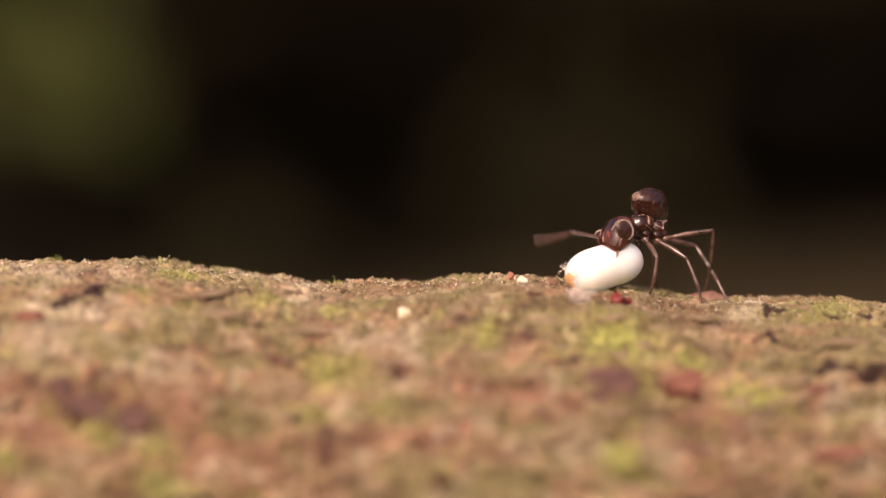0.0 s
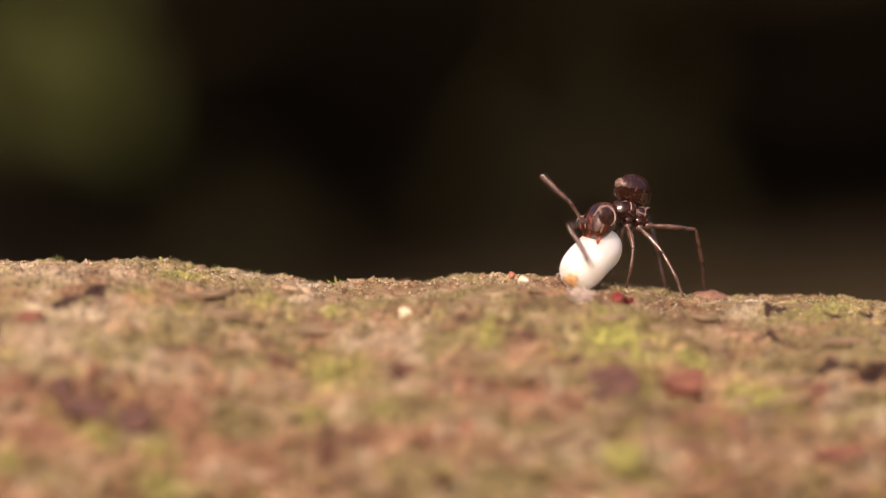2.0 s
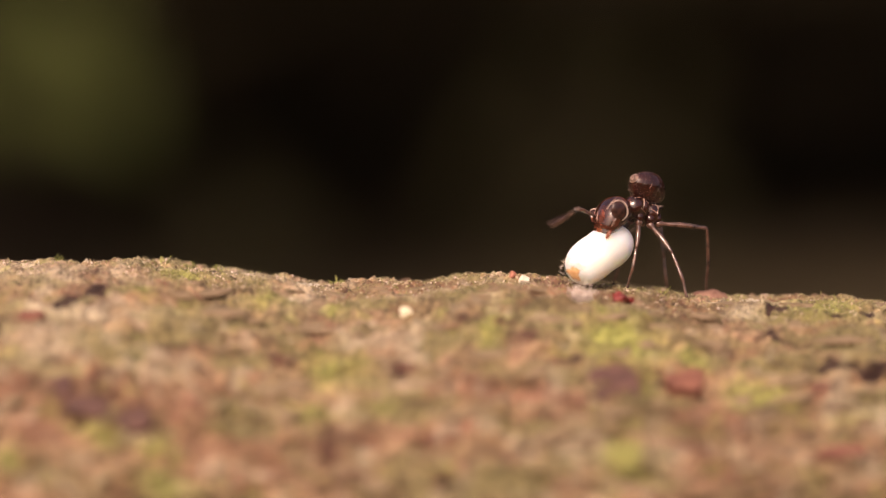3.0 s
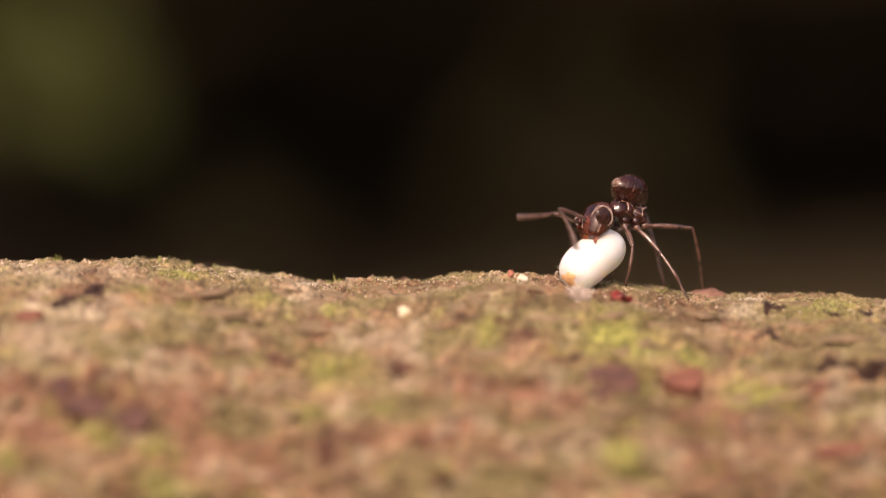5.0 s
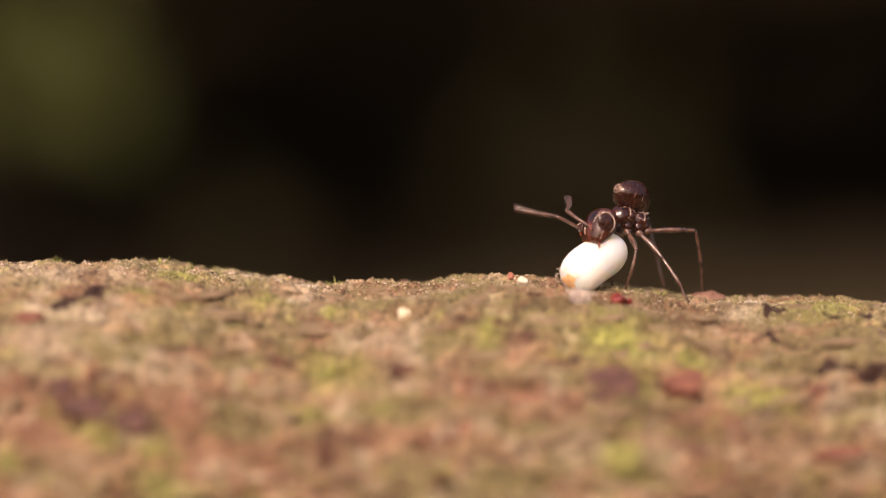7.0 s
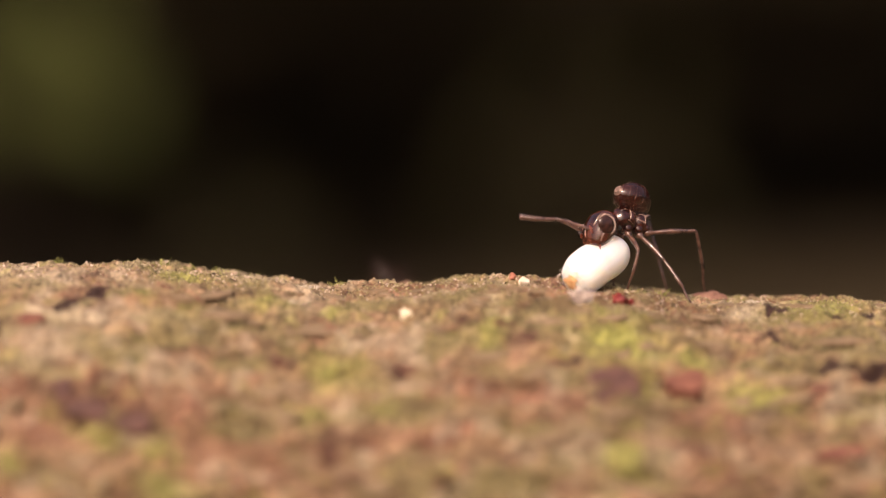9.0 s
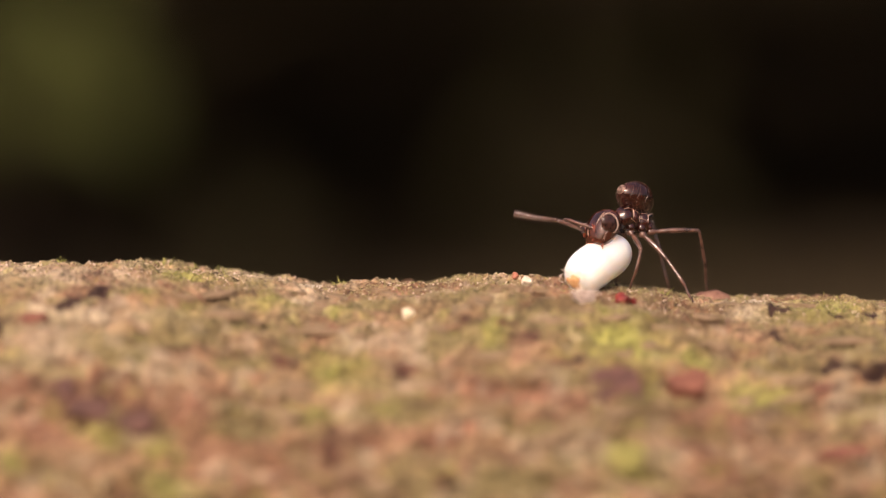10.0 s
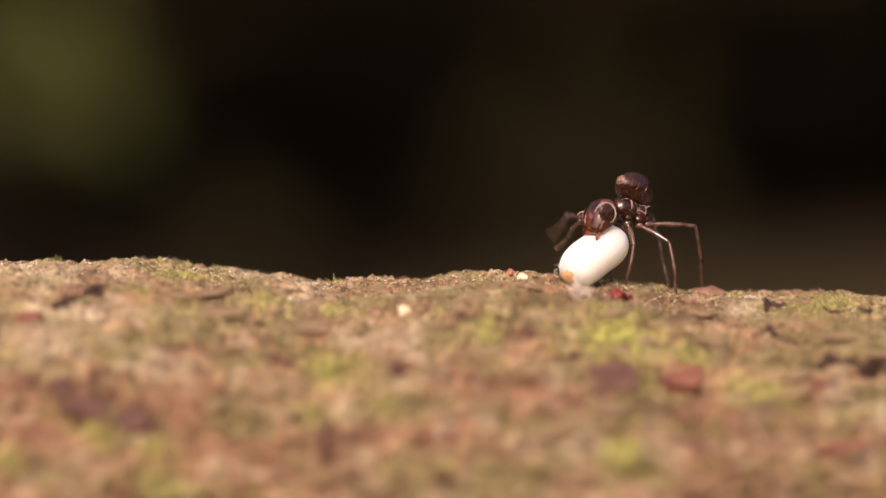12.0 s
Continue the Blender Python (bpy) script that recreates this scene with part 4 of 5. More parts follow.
def lichen_tuft(x, s, seed):
    """A small whitish shrubby lichen of forked threads."""
    rng = random.Random(seed)
    bm = bmesh.new()
    for _ in range(26):
        base = Vector((rng.gauss(0, 0.16), rng.gauss(0, 0.12), -0.04))
        q = Vector((rng.gauss(0, 0.5), rng.gauss(0, 0.5), 1)).normalized()
        pts = [base]
        for _ in range(4):
            q = (q + Vector((rng.gauss(0, .4), rng.gauss(0, .4), rng.gauss(0, .3)))).normalized()
            pts.append(pts[-1] + q * rng.uniform(0.03, 0.06))
        tube(bm, pts, [0.026, 0.022, 0.020, 0.015, 0.006], 5)
        k = pts[2]
        tube(bm, [k, k + Vector((rng.gauss(0, 0.07), rng.gauss(0, 0.07), 0.08))], [0.018, 0.005], 5)
    ob = part("lichen_tuft", bm, LICHEN)
    ob.location = bark_point(x, s) * MM
    tagged(ob, "whitish shrubby lichen tuft standing on the bark", "lichen", "lichen tufts on the crest")


for i, (x, s) in enumerate(((9.45, -0.7), (9.75, -0.4), (-4.3, -0.9), (-13.0, 0.2))):
    lichen_tuft(x, s, 900 + i)

# flakes of bark that can be told apart, on the crest and the near flank
def build_flakes():
    rng = random.Random(31)
    meshes = []
    for k in range(8):
        bm = bmesh.new()
        n = 9
        top, low = [], []
        for i in range(n):
            a = 2 * math.pi * i / n
            r = 0.5 * rng.uniform(0.45, 1.3)
            top.append(bm.verts.new((math.cos(a) * r * MM, math.sin(a) * r * 0.5 * MM, rng.uniform(0.05, 0.11) * MM)))
            low.append(bm.verts.new((math.cos(a) * r * 1.08 * MM, math.sin(a) * r * 0.54 * MM, -0.10 * MM)))
        c = bm.verts.new((0, 0, 0.12 * MM))
        for i in range(n):
            j = (i + 1) % n
            bm.faces.new((top[i], top[j], c))
            bm.faces.new((low[i], low[j], top[j], top[i]))
        me = bpy.data.meshes.new("bark_flake")
        bm.to_mesh(me)
        bm.free()
        me.materials.append(FLAKE)
        meshes.append(me)
    for i in range(120):
        x, s = rng.uniform(-15.0, 15.0), -0.9 - 11.0 * rng.random() ** 1.2
        if min(math.hypot(x - 3.6, s + 1.0), math.hypot(x - 7.0, s + 0.5), math.hypot(x + 10.9, s + 3.9)) < 1.2:
            continue
        ob = new("bark_flake", meshes[i % 8])
        ob.parent = branch
        a = s / R
        k = rng.uniform(0.5, 1.5)
        ob.matrix_basis = (Matrix.Translation(bark_point(x, s) * MM) @ Matrix.Rotation(-a, 4, "X")
                           @ pose(0, 0, 0, rng.gauss(0, 5), rng.gauss(0, 5), rng.gauss(0, 18)) @ Matrix.Diagonal((k * 1.3, k * 0.8, rng.uniform(0.3, 0.7), 1)))


build_flakes()


def chip(name, x, s, w, h, thick, turn, material, seed, lift=0.0):
    """A separate ragged plate of old bark set in the surface (mm)."""
    rng = random.Random(seed)
    bm = bmesh.new()
    n = 14
    rings = [[], [], []]
    for i in range(n):
        a = 2 * math.pi * i / n
        ca, sa = math.cos(a), math.sin(a)
        k = (abs(ca) ** 3 + abs(sa) ** 3) ** (-1 / 3) * rng.uniform(0.80, 1.12)
        for ring, grow, z in zip(rings, (1.06, 1.0, 0.72), (-0.35, thick * rng.uniform(0.6, 0.9), thick * rng.uniform(0.85, 1.15))):
            ring.append(bm.verts.new(Vector((ca * k * w * grow, sa * k * h * grow, z)) * MM))
    c = bm.verts.new((0, 0, thick * 1.05 * MM))
    for i in range(n):
        j = (i + 1) % n
        for lo, hi in ((rings[0], rings[1]), (rings[1], rings[2])):
            bm.faces.new((lo[i], lo[j], hi[j], hi[i]))
        bm.faces.new((rings[2][i], rings[2][j], c))
    ob = part(name, bm, material, branch, smooth=False)
    ob.matrix_basis = Matrix.Translation(bark_point(x, s) * MM) @ Matrix.Rotation(-s / R, 4, "X") @ pose(0, 0, lift * MM, 0, 0, turn)


for i, (x, s, w, h, turn) in enumerate(((5.12, -7.87, 0.74, 0.80, 12), (-10.5, -9.84, 0.62, 0.34, -8), (-9.15, -10.2, 0.50, 0.42, 10), (-11.3, -9.0, 0.26, 0.50, 0))):
    chip("bark_chip", x, s, w, h, 0.14, turn, PURPLE_CHIP, 40 + i, 0.03)
for i, (x, s, w, h, turn) in enumerate(((7.28, -7.19, 0.60, 0.48, 0), (11.86, -9.97, 0.72, 0.24, 8), (11.47, -7.05, 0.40, 0.26, 0), (-7.68, -3.79, 0.30, 0.32, -10), (-12.5, -5.9, 0.42, 0.26, 0))):
    chip("rust_chip", x, s, w, h, 0.12, turn, RUST_CHIP, 60 + i, 0.05)

def sprinkle():
    """Uncounted crumbs and moss leaflets over the crest and near flank."""
    rng = np.random.default_rng(5)
    n = 6500
    x = rng.uniform(-16, 16, n)
    s = np.where(rng.random(n) < 0.6, rng.uniform(-3.2, 1.4, n), rng.uniform(-9, -2, n))
    ok = relief(x, s)[1] < 0.3
    x, s = x[ok], s[ok]
    n = len(x)
    r = R + relief(x, s)[0]
    a = s / R
    p = np.stack((x, r * np.sin(a), crest(x) - R + r * np.cos(a)), -1)
    nrm = np.stack((np.zeros(n), np.sin(a), np.cos(a)), -1)
    size = 0.010 + 0.030 * rng.random(n) ** 3
    lean = np.where(rng.random(n) < 0.45, rng.uniform(2.5, 6.0, n), rng.uniform(0.8, 2.0, n))
    octa = np.array([(1, 0, 0), (-1, 0, 0), (0, 1, 0), (0, -1, 0), (0, 0, 1), (0, 0, -1)], float)
    v = octa[None] * rng.uniform(0.5, 1.4, (n, 6, 1)) * np.stack((lean, np.ones(n), rng.uniform(.5, 1, n)), -1)[:, None] * size[:, None, None]
    ang = rng.uniform(0, 6.28, n)
    c, q = np.cos(ang)[:, None], np.sin(ang)[:, None]
    v = np.stack((v[..., 0] * c - v[..., 1] * q, v[..., 0] * q + v[..., 1] * c, v[..., 2]), -1)
    v = (v + (p + nrm * size[:, None] * 0.35)[:, None]) * MM
    tri = np.array([(0, 2, 4), (2, 1, 4), (1, 3, 4), (3, 0, 4), (2, 0, 5), (1, 2, 5), (3, 1, 5), (0, 3, 5)])
    f = (tri[None] + (np.arange(n) * 6)[:, None, None]).reshape(-1, 3)
    tagged(from_arrays("bark_crumbs", v.reshape(-1, 3).tolist(), f.tolist(), CRUMB, False), "loose tan and brown crumbs scattered over the bark", "crumbs", kind="stuff")
    # granules of pale lichen, crowded on the crest
    n = 30000
    x = rng.uniform(-15.5, 15.5, n)
    s = rng.uniform(-3.4, 1.3, n)
    cover = np.clip(fbm(x * 0.9, s * 1.0, 4, 351) * 3.6 + 0.12 + 0.5 * spots(x, s, PALE, 161), 0.05, 1) * np.clip((s + 3.6) / 1.8, 0, 1)
    keep = (rng.random(n) < cover) & (relief(x, s)[1] < 0.35)
    x, s = x[keep], s[keep]
    n = len(x)
    r = R + relief(x, s)[0]
    a = s / R
    p = np.stack((x, r * np.sin(a), crest(x) - R + r * np.cos(a)), -1)
    size = 0.016 + 0.040 * rng.random(n) ** 2.5
    v = octa[None] * rng.uniform(0.7, 1.3, (n, 6, 1)) * size[:, None, None]
    ang = rng.uniform(0, 6.28, n)
    c, q = np.cos(ang)[:, None], np.sin(ang)[:, None]
    v = np.stack((v[..., 0] * c - v[..., 1] * q, v[..., 0] * q + v[..., 1] * c, v[..., 2]), -1)
    v = (v + p[:, None]) * MM
    f = (tri[None] + (np.arange(n) * 6)[:, None, None]).reshape(-1, 3)
    tagged(from_arrays("lichen", v.reshape(-1, 3).tolist(), f.tolist(), GRANULE, True), "pale pinkish and tan granular lichen on the crest", "lichen", kind="stuff")
    # moss leaflets, thicker on the green spots and the tufted places of the crest
    n = 60000
    x = rng.uniform(-16, 16, n)
    s = np.where(rng.random(n) < 0.55, rng.uniform(-3.0, 1.5, n), rng.uniform(-12.5, -2, n))
    green = spots(x, s, GREEN, 101)
    patch = np.clip(fbm(x * 0.9, s * 0.9, 4, 301) * 2.4 + 0.1, 0, 1)
    bare = np.clip(1 - 1.5 * spots(x, s, PURPLE, 141) - 1.2 * fissure(x, s, 1.3), 0, 1)
    keep = rng.random(n) < np.clip((1.3 * np.clip(green - 0.25, 0, 1) + 0.5 * patch * (s > -3.2)) * bare, 0, 1)
    x, s, green = x[keep], s[keep], green[keep]
    n = len(x)
    r = R + relief(x, s)[0] - 0.02
    a = s / R
    p = np.stack((x, r * np.sin(a), crest(x) - R + r * np.cos(a)), -1)
    nrm = np.stack((np.zeros(n), np.sin(a), np.cos(a)), -1)
    d = nrm + rng.normal(0, 0.65, (n, 3))
    d /= np.linalg.norm(d, axis=1)[:, None]
    tall = np.exp(-(((x[:, None] - np.array([-8.9, -7.9, -7.2, -3.3, 9.7, 12.2, -12.0])) / 0.35) ** 2)).max(1) * (np.abs(s) < 1.6)
    ln = (0.035 + 0.06 * rng.random(n) ** 2) * (1 + 0.8 * tall)
    side = np.cross(d, rng.normal(0, 1, (n, 3)))
    side /= np.linalg.norm(side, axis=1)[:, None]
    w = 0.010 + 0.012 * rng.random(n)
    th = np.cross(side, d)
    v = np.stack((p + side * w[:, None], p - side * w[:, None], p + d * ln[:, None] * 0.5 + th * w[:, None] * 0.9, p + d * ln[:, None]), 1) * MM
    tri = np.array([(0, 1, 2), (0, 2, 3), (2, 1, 3)])
    f = (tri[None] + (np.arange(n) * 4)[:, None, None]).reshape(-1, 3)
    tagged(from_arrays("moss", v.reshape(-1, 3).tolist(), f.tolist(), MOSS, False), "short olive and yellow-green moss growing on the bark", "moss", kind="stuff")

    # a low fuzzy crust of tan and olive moss over the whole crest
    n = 125000
    x = rng.uniform(-15.5, 15.5, n)
    s = rng.uniform(-4.2, 1.6, n)
    cover = np.clip(fbm(x * 1.1, s * 1.1, 4, 331) * 2.2 + 0.75, 0.12, 1) * np.clip((s + 4.4) / 1.4, 0, 1) * (1 - 0.8 * spots(x, s, PALE, 161))
    keep = (rng.random(n) < cover) & (relief(x, s)[1] < 0.45)
    x, s = x[keep], s[keep]
    n = len(x)
    r = R + relief(x, s)[0] - 0.015
    a = s / R
    p = np.stack((x, r * np.sin(a), crest(x) - R + r * np.cos(a)), -1)
    q = np.stack((np.zeros(n), np.sin(a), np.cos(a)), -1) * 0.8 + rng.normal(0, 0.7, (n, 3))
    q /= np.linalg.norm(q, axis=1)[:, None]
    side = np.cross(q, rng.normal(0, 1, (n, 3)))
    side /= np.linalg.norm(side, axis=1)[:, None]
    ln = 0.035 + 0.06 * rng.random(n) ** 2
    w = 0.009 + 0.014 * rng.random(n)
    th = np.cross(side, q)
    v = np.stack((p + side * w[:, None], p - side * w[:, None], p + q * ln[:, None] * 0.5 + th * w[:, None] * 0.9, p + q * ln[:, None]), 1) * MM
    f = (tri[None] + (np.arange(n) * 4)[:, None, None]).reshape(-1, 3)
    tagged(from_arrays("moss_crust", v.reshape(-1, 3).tolist(), f.tolist(), FUZZ, False), "low fuzzy tan and olive moss crust on the bark", "moss", kind="stuff")


sprinkle()


def moss_tuft(seed):
    """A few slender stems with leaflets, about 0.4 mm high."""
    rng = random.Random(seed)
    bm = bmesh.new()
    for _ in range(9):
        lean = Vector((rng.gauss(0, 0.45), rng.gauss(0, 0.45), 1)).normalized()
        base = Vector((rng.gauss(0, 0.10), rng.gauss(0, 0.10), -0.05))
        ln = rng.uniform(0.16, 0.42)
        bend = Vector((rng.gauss(0, 0.06), rng.gauss(0, 0.06), 0))
        tube(bm, [base, base + lean * ln * 0.5 + bend * 0.3, base + lean * ln + bend], [0.016, 0.012, 0.005], 5)
        for k in range(6):
            u = 0.2 + 0.75 * k / 6
            c = base + lean * ln * u + bend * u * u
            q = Vector((rng.gauss(0, 1), rng.gauss(0, 1), 0.6)).normalized()
            side = q.orthogonal().normalized() * 0.014
            v = [bm.verts.new(w * MM) for w in (c + side, c - side, c + q * rng.uniform(0.05, 0.09), c + q * 0.03 + q.cross(side))]
            bm.faces.new((v[0], v[3], v[2]))
            bm.faces.new((v[3], v[1], v[2]))
    return part("moss_tuft", bm, MOSS)


for i, (x, s) in enumerate(((-8.9, 0.4), (-7.95, 0.6), (-7.1, 0.5), (-6.0, 0.6), (-3.3, 0.7), (6.95, 0.4), (-12.2, 0.5))):
    tuft = moss_tuft(500 + i)
    tuft.location = bark_point(x, s) * MM
    tagged(tuft, "tiny olive moss tuft standing on the bark crest", "moss", "moss tufts on the crest")


# ---------------------------------------------------------------- what moves
# carrier: seconds, sideways, vertical shift of its trunk (picture units), lean in degrees
SWAY = [
    (0.0, 31, 17, 0), (0.5, 11, 14.5, 0), (1.0, -6, 8.5, 0), (1.5, -4, -1, 0), (2.0, 0, -7, 1), (2.5, 11, -11, 4), (3.0, 22, -13, 6), (3.2, 24, -14, 6),
    (4.8, -6, -8, 1), (5.0, -5, -7, 1), (5.5, -1, -4, 0), (6.0, 2, -3, 0), (6.5, 0, 0, 0), (7.0, -1, 3, 0), (9.0, 0, 7, 0), (9.5, 5, 5, 0), (10.0, 5, 5, 0),
    (10.5, 8, 5.5, 0), (11.0, 5, 3, 0), (11.5, 3, -8, 3), (12.0, 1, -11, 4)]
# tip of the free feeler over time (picture units)
TIP = [
    (0, 945, 428), (0.1, 940, 395), (0.2, 985, 440), (0.3, 985, 345), (0.4, 1000, 400), (0.5, 937, 380), (0.6, 965, 455), (0.7, 925, 455), (0.8, 905, 430),
    (0.9, 905, 400), (1.0, 910, 400), (1.1, 915, 440), (1.2, 915, 378), (1.3, 965, 420), (1.4, 975, 430), (1.5, 970, 425), (1.6, 962, 450), (1.7, 920, 430),
    (1.8, 915, 345), (1.9, 920, 335), (2.0, 960, 310), (2.1, 945, 310), (2.2, 935, 355), (2.3, 965, 350), (2.4, 980, 395), (2.5, 920, 367), (2.6, 930, 325),
    (2.7, 935, 325), (2.8, 960, 365), (2.9, 995, 370), (3.0, 977, 402), (3.1, 950, 345), (3.2, 945, 330), (3.6, 925, 400), (4.0, 935, 345), (4.4, 915, 420),
    (4.8, 938, 460), (4.9, 920, 410), (5.0, 915, 385), (5.1, 915, 370), (5.2, 910, 405), (5.3, 915, 440), (5.4, 905, 425), (5.5, 903, 402), (5.6, 900, 370),
    (5.7, 910, 355), (5.8, 915, 335), (5.9, 920, 370), (6.0, 950, 412), (6.1, 920, 345), (6.3, 915, 340), (6.5, 915, 337), (6.6, 920, 340), (6.7, 940, 325),
    (6.8, 945, 345), (6.9, 930, 355), (7.0, 910, 370), (7.1, 915, 330), (7.2, 905, 365), (7.6, 925, 420), (8.0, 915, 350), (8.4, 935, 390),
    (8.8, 930, 355), (8.9, 920, 380), (9.0, 920, 385), (9.1, 920, 355), (9.2, 935, 370), (9.3, 940, 370), (9.4, 920, 365), (9.5, 925, 360), (9.6, 910, 410),
    (9.7, 910, 430), (9.8, 915, 430), (9.9, 905, 410), (10.0, 910, 375), (10.1, 905, 440), (10.2, 905, 405), (10.3, 910, 400), (10.4, 915, 375),
    (10.5, 915, 382), (10.6, 935, 400), (10.7, 935, 445), (10.8, 990, 430), (10.9, 930, 440), (11.0, 915, 425), (11.1, 950, 460), (11.2, 960, 320),
    (11.3, 935, 445), (11.4, 915, 400), (11.5, 928, 352), (11.6, 1000, 440), (11.7, 1000, 440), (11.8, 945, 345), (11.9, 1000, 440), (12.0, 975, 420)]
# tip of the other feeler and its depth (mm): held short, now and then laid on the cocoon
TIP2 = [(0, 1045, 490, 0.9), (1.7, 1045, 490, 0.9), (1.85, 1005, 430, -1.2), (2.0, 1045, 468, -2.6), (2.2, 1040, 480, 0.9), (3.2, 1045, 490, 0.9), (4.8, 1040, 480, 0.9), (4.95, 1010, 430, -1.2),
        (5.1, 1045, 470, -2.6), (5.3, 1040, 485, 0.9), (5.7, 1035, 470, 0.9), (6.0, 992, 407, 0.8), (6.5, 997, 390, 0.8), (6.8, 1000, 385, 0.8), (7.0, 1005, 350, 0.8), (7.2, 1005, 368, 0.8),
        (9.0, 1020, 402, 0.8), (9.5, 1025, 385, 0.8), (10.5, 975, 402, 0.8), (10.8, 1000, 430, -1.0), (11.0, 1047, 478, -2.6), (11.2, 1040, 480, 0.9), (11.6, 1000, 410, 0.8), (12.0, 985, 440, 0.8)]
# cocoon: seconds, lower end, upper end (picture units)
GRIP = [
    (0.0, 1003, 498, 1136, 453), (0.5, 1001, 497, 1119, 449), (1.0, 996, 498, 1099, 437), (1.5, 1008, 501, 1085, 425), (2.0, 1008, 500, 1085, 421),
    (2.5, 1006, 493, 1099, 414), (3.0, 1012, 487, 1111, 416), (3.2, 1014, 487, 1113, 415), (4.8, 1003, 497, 1094, 423), (5.0, 1004, 497, 1095, 424),
    (5.5, 1005, 499, 1097, 426), (6.0, 1007, 499, 1100, 427), (6.5, 1004, 500, 1099, 429), (7.0, 1004, 501, 1099, 432), (9.0, 1007, 503, 1104, 436),
    (9.5, 1011, 501, 1107, 434), (10.0, 1012, 502, 1107, 434), (10.5, 1014, 503, 1109, 436), (11.0, 1012, 503, 1106, 431),
    (11.5, 1008, 497, 1102, 421), (12.0, 1001, 493, 1103, 417)]
# feet of the carrier: seconds, place along the branch, across it (mm)
FEET = {
    "hindl": [(0, 8.45, 1.3), (12, 8.40, 1.3)],
    "midl": [(0, 8.35, -1.0), (0.6, 8.25, -1.0), (0.9, 7.68, -1.15), (1.5, 7.68, -1.15), (5.0, 7.92, -1.15), (11.42, 7.92, -1.15), (11.65, 7.45, -0.8), (12, 7.45, -0.8)],
    "frontl": [(0, 6.55, -0.9), (0.4, 6.5, -0.9), (0.8, 5.78, -0.95), (12, 5.78, -0.95)],
    "hindr": [(0, 9.25, 0.4), (0.55, 9.1, 0.4), (0.8, 7.6, 1.6), (1.0, 7.18, 1.6), (11.2, 7.18, 1.6), (11.6, 7.3, 1.4), (12, 7.3, 1.4)],
    "midr": [(0, 6.9, 1.4), (0.5, 6.6, 1.4), (0.9, 5.4, 1.7), (12, 5.4, 1.7)],
    "frontr": [(0, 5.6, 1.0), (0.5, 5.4, 1.0), (0.9, 4.6, 0.9), (12, 4.6, 0.9)]}


def at_view(px, py, y):
    """The place (mm) at depth y on the sight line of a picture position, for the resting camera."""
    u, v = (px - 784) / 784 * math.tan(radians(6)), (441 - py) / 784 * math.tan(radians(6))
    c, s = math.cos(radians(3.6)), math.sin(radians(3.6))
    d = Vector((u, c + v * s, -s + v * c))
    k = (y - EYE[1]) / d.y
    return Vector(EYE) + d * k


def steady(t, px, py, y):
    """The same with the camera's own drift taken off."""
    dx, dy, roll = drift_at(t)
    rise = radians(roll) * (px - 784)
    return at_view(px - dx, py - dy - rise, y)


def row_at(table, t):
    ts = [r[0] for r in table]
    return [float(np.interp(t, ts, [r[i] for r in table])) for i in range(1, len(table[0]))]


STEPS = sorted({round(t, 2) for t in [i * 0.1 for i in range(121)]})


def carrier_pose(t):
    dx, dy, lean = row_at(SWAY, t)
    p = steady(t, 1113 + dx, 385 + dy, 0.05)
    m = basis(p, FACING, (0, 0, 1))
    tilt = Matrix.Rotation(radians(lean), 4, "Y")
    m = Matrix.Translation(p) @ tilt @ m.to_3x3().to_4x4()
    m = m @ Matrix.Translation((0, 0, -H))
    m.translation *= MM
    return m


def key_limb(limb, rows):
    up, lo = limb[0], limb[1]
    walk(up, [(t, a) for t, a, b in rows])
    walk(lo, [(t, b) for t, a, b in rows])


def move_carrier():
    poses = [(t, carrier_pose(t)) for t in STEPS]
    walk(carrier, poses)
    for name, table in FEET.items():
        limb = carrier_limbs[name]
        rows = []
        side = 1 if name.endswith("l") else -1
        for t, m in poses:
            x, y = row_at(table, t)
            foot = m.inverted() @ (bark_at(x, y) * MM)
            pole = (m.to_3x3().inverted() @ Vector((0.7, -0.7 * side, 0.6))) if name.startswith("front") else Vector((-0.45, side * 0.8, 1.0))
            rows.append((t, *two_bones(limb[2], foot, limb[3], limb[4], pole)))
        key_limb(limb, rows)
    for name, table in (("antennal", TIP2), ("antennar", TIP)):
        limb = carrier_limbs[name]
        rows = []
        for t, m in poses:
            px, py, *far = row_at(table, t)
            depth = far[0] if far else -0.5
            tip = m.inverted() @ (steady(t, px, py, depth) * MM)
            pole = m.to_3x3().inverted() @ (Vector((-0.1, -1.0, 0.45)) if name == "antennar" else Vector((-1.0, -0.3, 0.4)))
            rows.append((t, *two_bones(limb[2], tip, limb[3], limb[4], pole)))
        key_limb(limb, rows)


def move_cocoon():
    rows = []
    for t in STEPS:
        a, b, c, d = row_at(GRIP, t)
        slant = math.sqrt(max(2.9 ** 2 - (PX * math.hypot(c - a, d - b)) ** 2, 0.4)) / 2
        low, high = steady(t, a, b, -0.95 - slant), steady(t, c, d, -0.95 + slant)
        mid = (low + high) / 2
        m = basis(mid, high - low, (0, 0, 1))
        m.translation *= MM
        rows.append((t, m))
    walk(cocoon, rows)


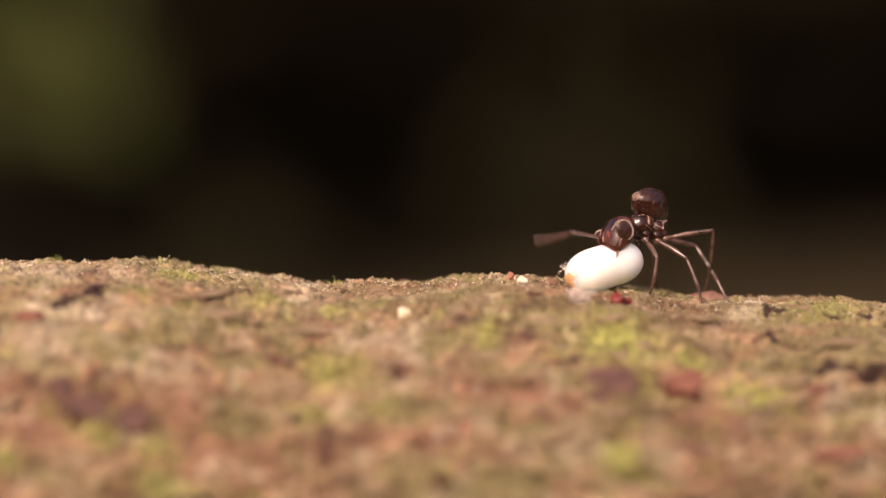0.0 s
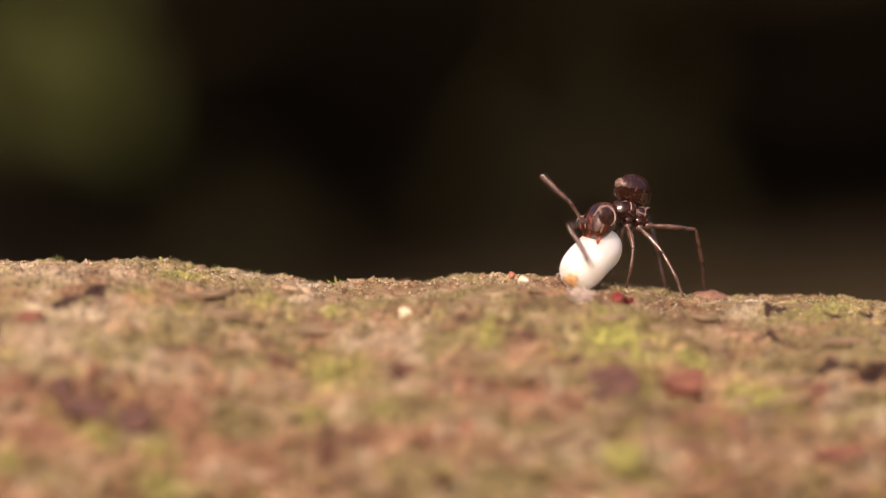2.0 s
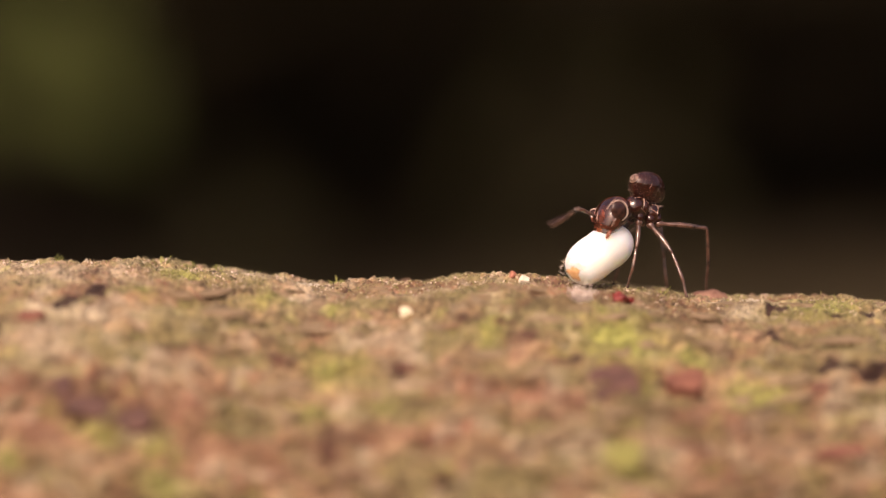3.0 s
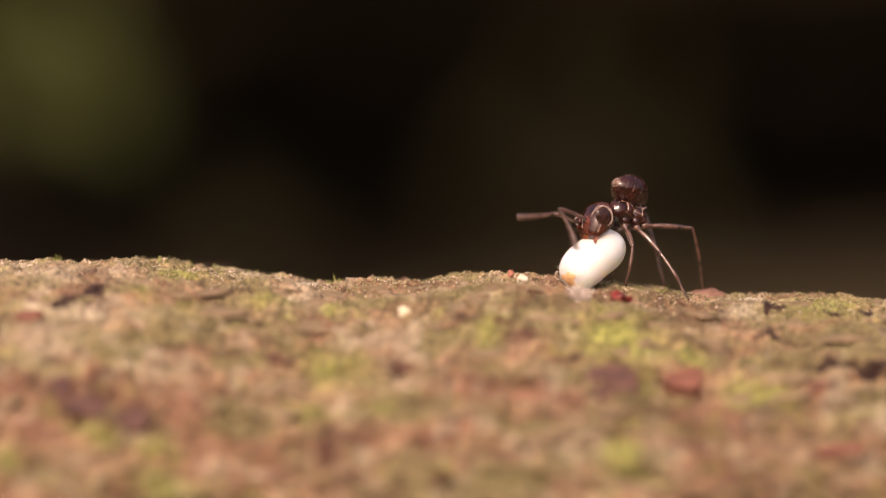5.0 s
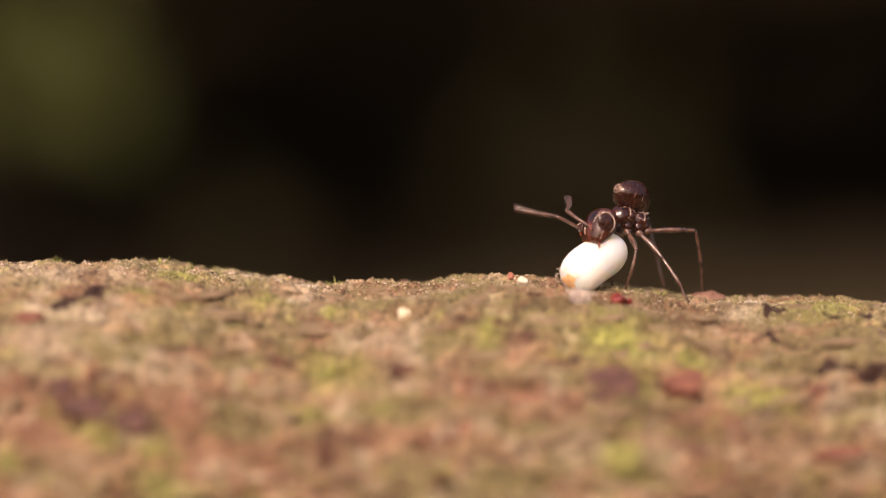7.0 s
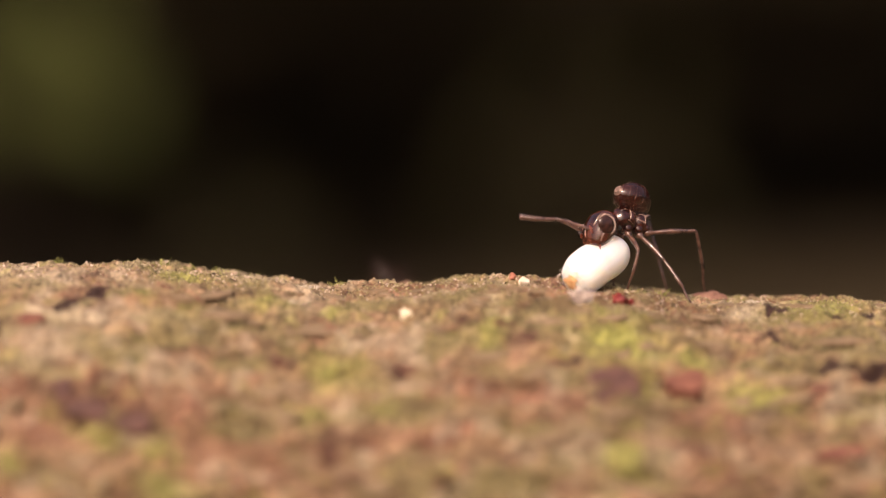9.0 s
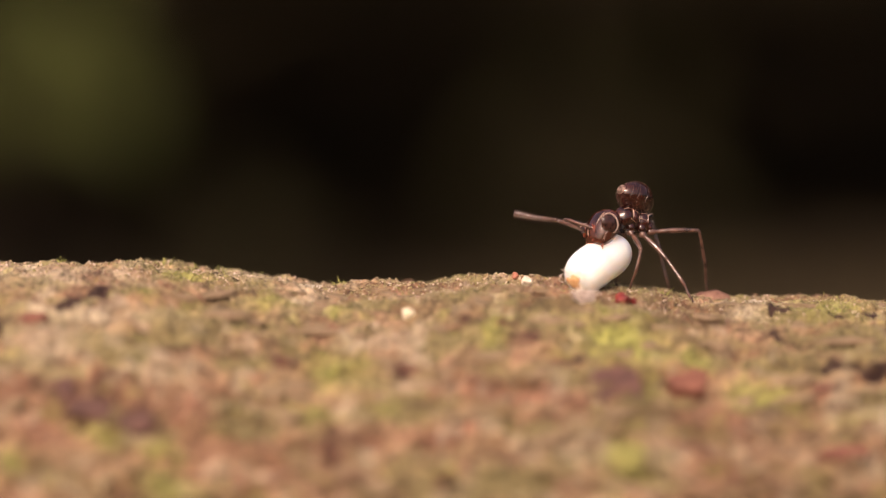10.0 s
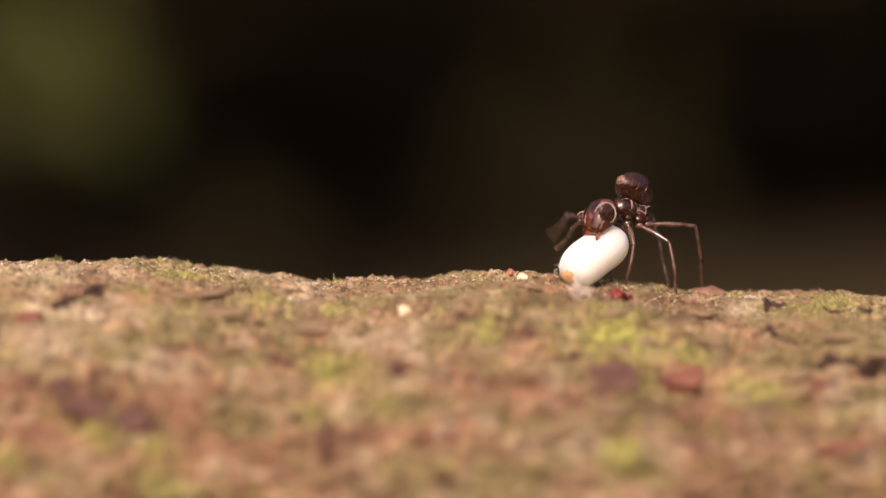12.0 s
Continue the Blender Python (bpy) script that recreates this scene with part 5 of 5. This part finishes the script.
# runners: seconds, place along the branch (mm), arc round it from the crest in degrees, heading in degrees (0 along +x, 180 along -x)
PATHS = [
    [(0, -24, 4, 0), (1.30, -18, 4, 0), (1.40, -17.3, 4, 0), (1.4667, -10.7, 4, 0), (1.5333, -9.0, 4, 8), (1.5667, -4.9, 5, 0), (1.6333, -4.0, 6, -4), (1.70, -1.3, 10, 10), (1.80, 0.4, 26, 30), (1.95, 2.5, 60, 60),
     (2.4, 3.5, 85, 90), (4.2, 6.5, 85, 150), (4.70, 3.5, 34, 180), (4.80, -0.2, 29, 180), (4.90, -4.8, 30, 180), (5.00, -9.5, 40, 180), (5.2, -17, 50, 180),
     (5.6, -24, 50, 210), (6.5, -27, 30, 270), (8.0, -26, 5, 350), (8.6, -13, 5, 0), (8.70, -7.2, 4, 0), (8.7667, -5.0, 4, 0), (8.8333, -4.5, 4, 5), (8.90, -3.4, 10, 12), (9.00, -0.2, 41, 20),
     (9.1, 3, 50, 20), (9.4, 7.5, 55, 0), (9.60, 10.2, 31, 0), (9.7, 12.5, 45, 0), (9.9, 18, 55, 0), (10.5, 24, 55, 0), (12, 26, 55, 0)],
    [(0, -9, 80, 0), (1.0, -8, 70, 0), (1.40, -4.4, 40, 0), (1.4667, -2.5, 32, 0), (1.5333, -1.7, 26, 0), (1.60, 0.5, 8, 0), (1.70, 1.6, 30, 40), (1.85, 1.5, 60, 80), (2.2, -2, 85, 170),
     (2.9, -10, 50, 180), (3.1, -12.2, 34, 180), (3.20, -13.4, 25, 180), (3.35, -17, 25, 180), (4.0, -23, 25, 200), (6.0, -26, 25, 300), (9.5, -19, 30, 340),
     (9.8, -14.2, 25, 0), (9.9, -18.2, 20, 10), (10.0, -19.3, 14, 5), (10.1, -18.0, 8, 0), (10.2, -14.5, 5, 0), (10.2667, -10.1, 4, -22), (10.3333, -9.1, 4, -16), (10.3667, -4.3, 5, 0), (10.4333, -3.5, 5, 8), (10.4667, -0.9, 6, 0), (10.50, 0.0, 6, 0), (10.5333, 0.7, 5, 0), (10.5667, -0.3, 4, 0), (10.60, -0.45, 3, 0), (10.6333, -0.5, 3, 0),
     (10.70, -0.8, 8, 30), (10.80, 0.0, 6, 8), (10.90, 0.8, 5, 0), (10.9667, 1.7, 3, 6), (11.0333, 2.1, 3, 8), (11.10, 3.1, 8, 5), (11.16, 5.2, 22, 10), (11.22, 7.2, 40, 0), (11.30, 9.6, 33, 0), (11.4, 11.5, 50, 0),
     (11.7, 13.4, 40, 0), (11.80, 12.6, 30, 0), (11.9, 14.5, 45, 0), (12.0, 17.5, 50, 0)],
    [(0, 22, 60, 180), (5.5, 17, 60, 180), (5.8, 8, 60, 180), (5.90, 4.0, 45, 180), (5.96, 0.5, 34, 180), (6.04, -1.3, 31, 180), (6.10, -7.3, 25, 180), (6.20, -12.4, 24, 180), (6.30, -15.2, 22, 180),
     (6.45, -19, 30, 180), (7.0, -25, 30, 190), (12, -28, 30, 190)]]
# the second runner rears up at the cocoon and lowers its gaster: seconds, degrees
REAR = ([0, 10.8, 10.9, 10.9667, 11.0333, 11.1, 11.2, 12], [0, 0, 12, 48, 48, 20, 0, 0])
TAIL = [(0, 70), (10.4, 70), (10.6, 82), (10.7, 70), (10.9, 52), (11.0, 44), (11.1, 60), (11.2, 70), (12, 70)]
REST = {"front": (1.55, 0.85), "mid": (0.25, 1.45), "hind": (-2.15, 1.10)}


def runner_pose(path, t, rear=True):
    """Where a runner stands at a time, with or without its rearing up."""
    x, arc, head = row_at(path, t)[:3]
    a = radians(arc)
    p = bark_point(x, R * a)
    n = Vector((0, math.sin(a), math.cos(a)))
    along, across = Vector((1, 0, 0)), Vector((0, math.cos(a), -math.sin(a)))
    f = along * math.cos(radians(head)) + across * math.sin(radians(head))
    up = float(np.interp(t, *REAR)) * (rear and path is PATHS[1])
    m = basis(p + n * (0.0095 * up - 0.10), f, n) @ Matrix.Rotation(-radians(up), 4, "Y")
    m.translation *= MM
    return m


def move_runner(path, made, phase):
    root, limbs, g = made
    times = {0.0, 12.0}
    for r0, r1 in zip(path, path[1:]):
        span = r1[0] - r0[0]
        n = max(1, min(4, round(span * 30)))
        times |= {round(r0[0] + span * i / n, 3) for i in range(n + 1)}
    times = sorted({round(round(t * 30) / 30, 4) for t in times})
    walk(root, [(t, runner_pose(path, t)) for t in times])
    xs = {t: row_at(path, t)[0] for t in times}
    gone, last = 0.0, xs[times[0]]
    rows = {k: [] for k in limbs}
    for t in times:
        gone += abs(xs[t] - last)
        last = xs[t]
        settle = runner_pose(path, t).inverted() @ runner_pose(path, t, False)
        for i, leg in enumerate(("front", "mid", "hind")):
            for s, side in ((1, "l"), (-1, "r")):
                ph = phase + gone * 0.9 + (math.pi if (i + (s < 0)) % 2 else 0)
                rx, ry = REST[leg]
                foot = Vector((rx + 0.45 * math.sin(ph), s * ry, 0.10 + 0.30 * max(0.0, math.cos(ph))))
                foot.z -= (foot.y ** 2) / (2 * R) * 0.6
                limb = limbs[leg + side]
                pole = Vector((0.15 if leg == "front" else -0.35, s * 0.85, 0.8))
                foot = foot * MM if leg == "front" else settle @ (foot * MM)
                rows[leg + side].append((t, *two_bones(limb[2], foot, limb[3], limb[4], pole)))
        for s, side in ((1, "l"), (-1, "r")):
            limb = limbs["antenna" + side]
            w = phase * 2 + gone * 1.1 + t * 29 + s
            raised = float(np.interp(t, *REAR)) / 36 * (path is PATHS[1])
            tip = limb[2] + Vector((1.55 - 0.5 * raised + 0.3 * math.sin(w), s * (0.75 + 0.25 * math.cos(w * 1.3)), 0.25 + 0.6 * raised + 0.5 * math.sin(w * 0.8 + s))) * MM
            rows["antenna" + side].append((t, *two_bones(limb[2], tip, limb[3], limb[4], Vector((-0.2, s * 0.6, 1.0)))))
    for name, limb in limbs.items():
        key_limb(limb, rows[name])


def move_tail(g):
    walk(g, [(t, pose(-0.92 * MM, 0, (H + 0.16) * MM, 0, a, 0)) for t, a in TAIL])


def motions():
    move_tail(runners[1][2])
    move_carrier()
    move_cocoon()
    for i, (path, made) in enumerate(zip(PATHS, runners)):
        move_runner(path, made, i * 1.7)


motions()
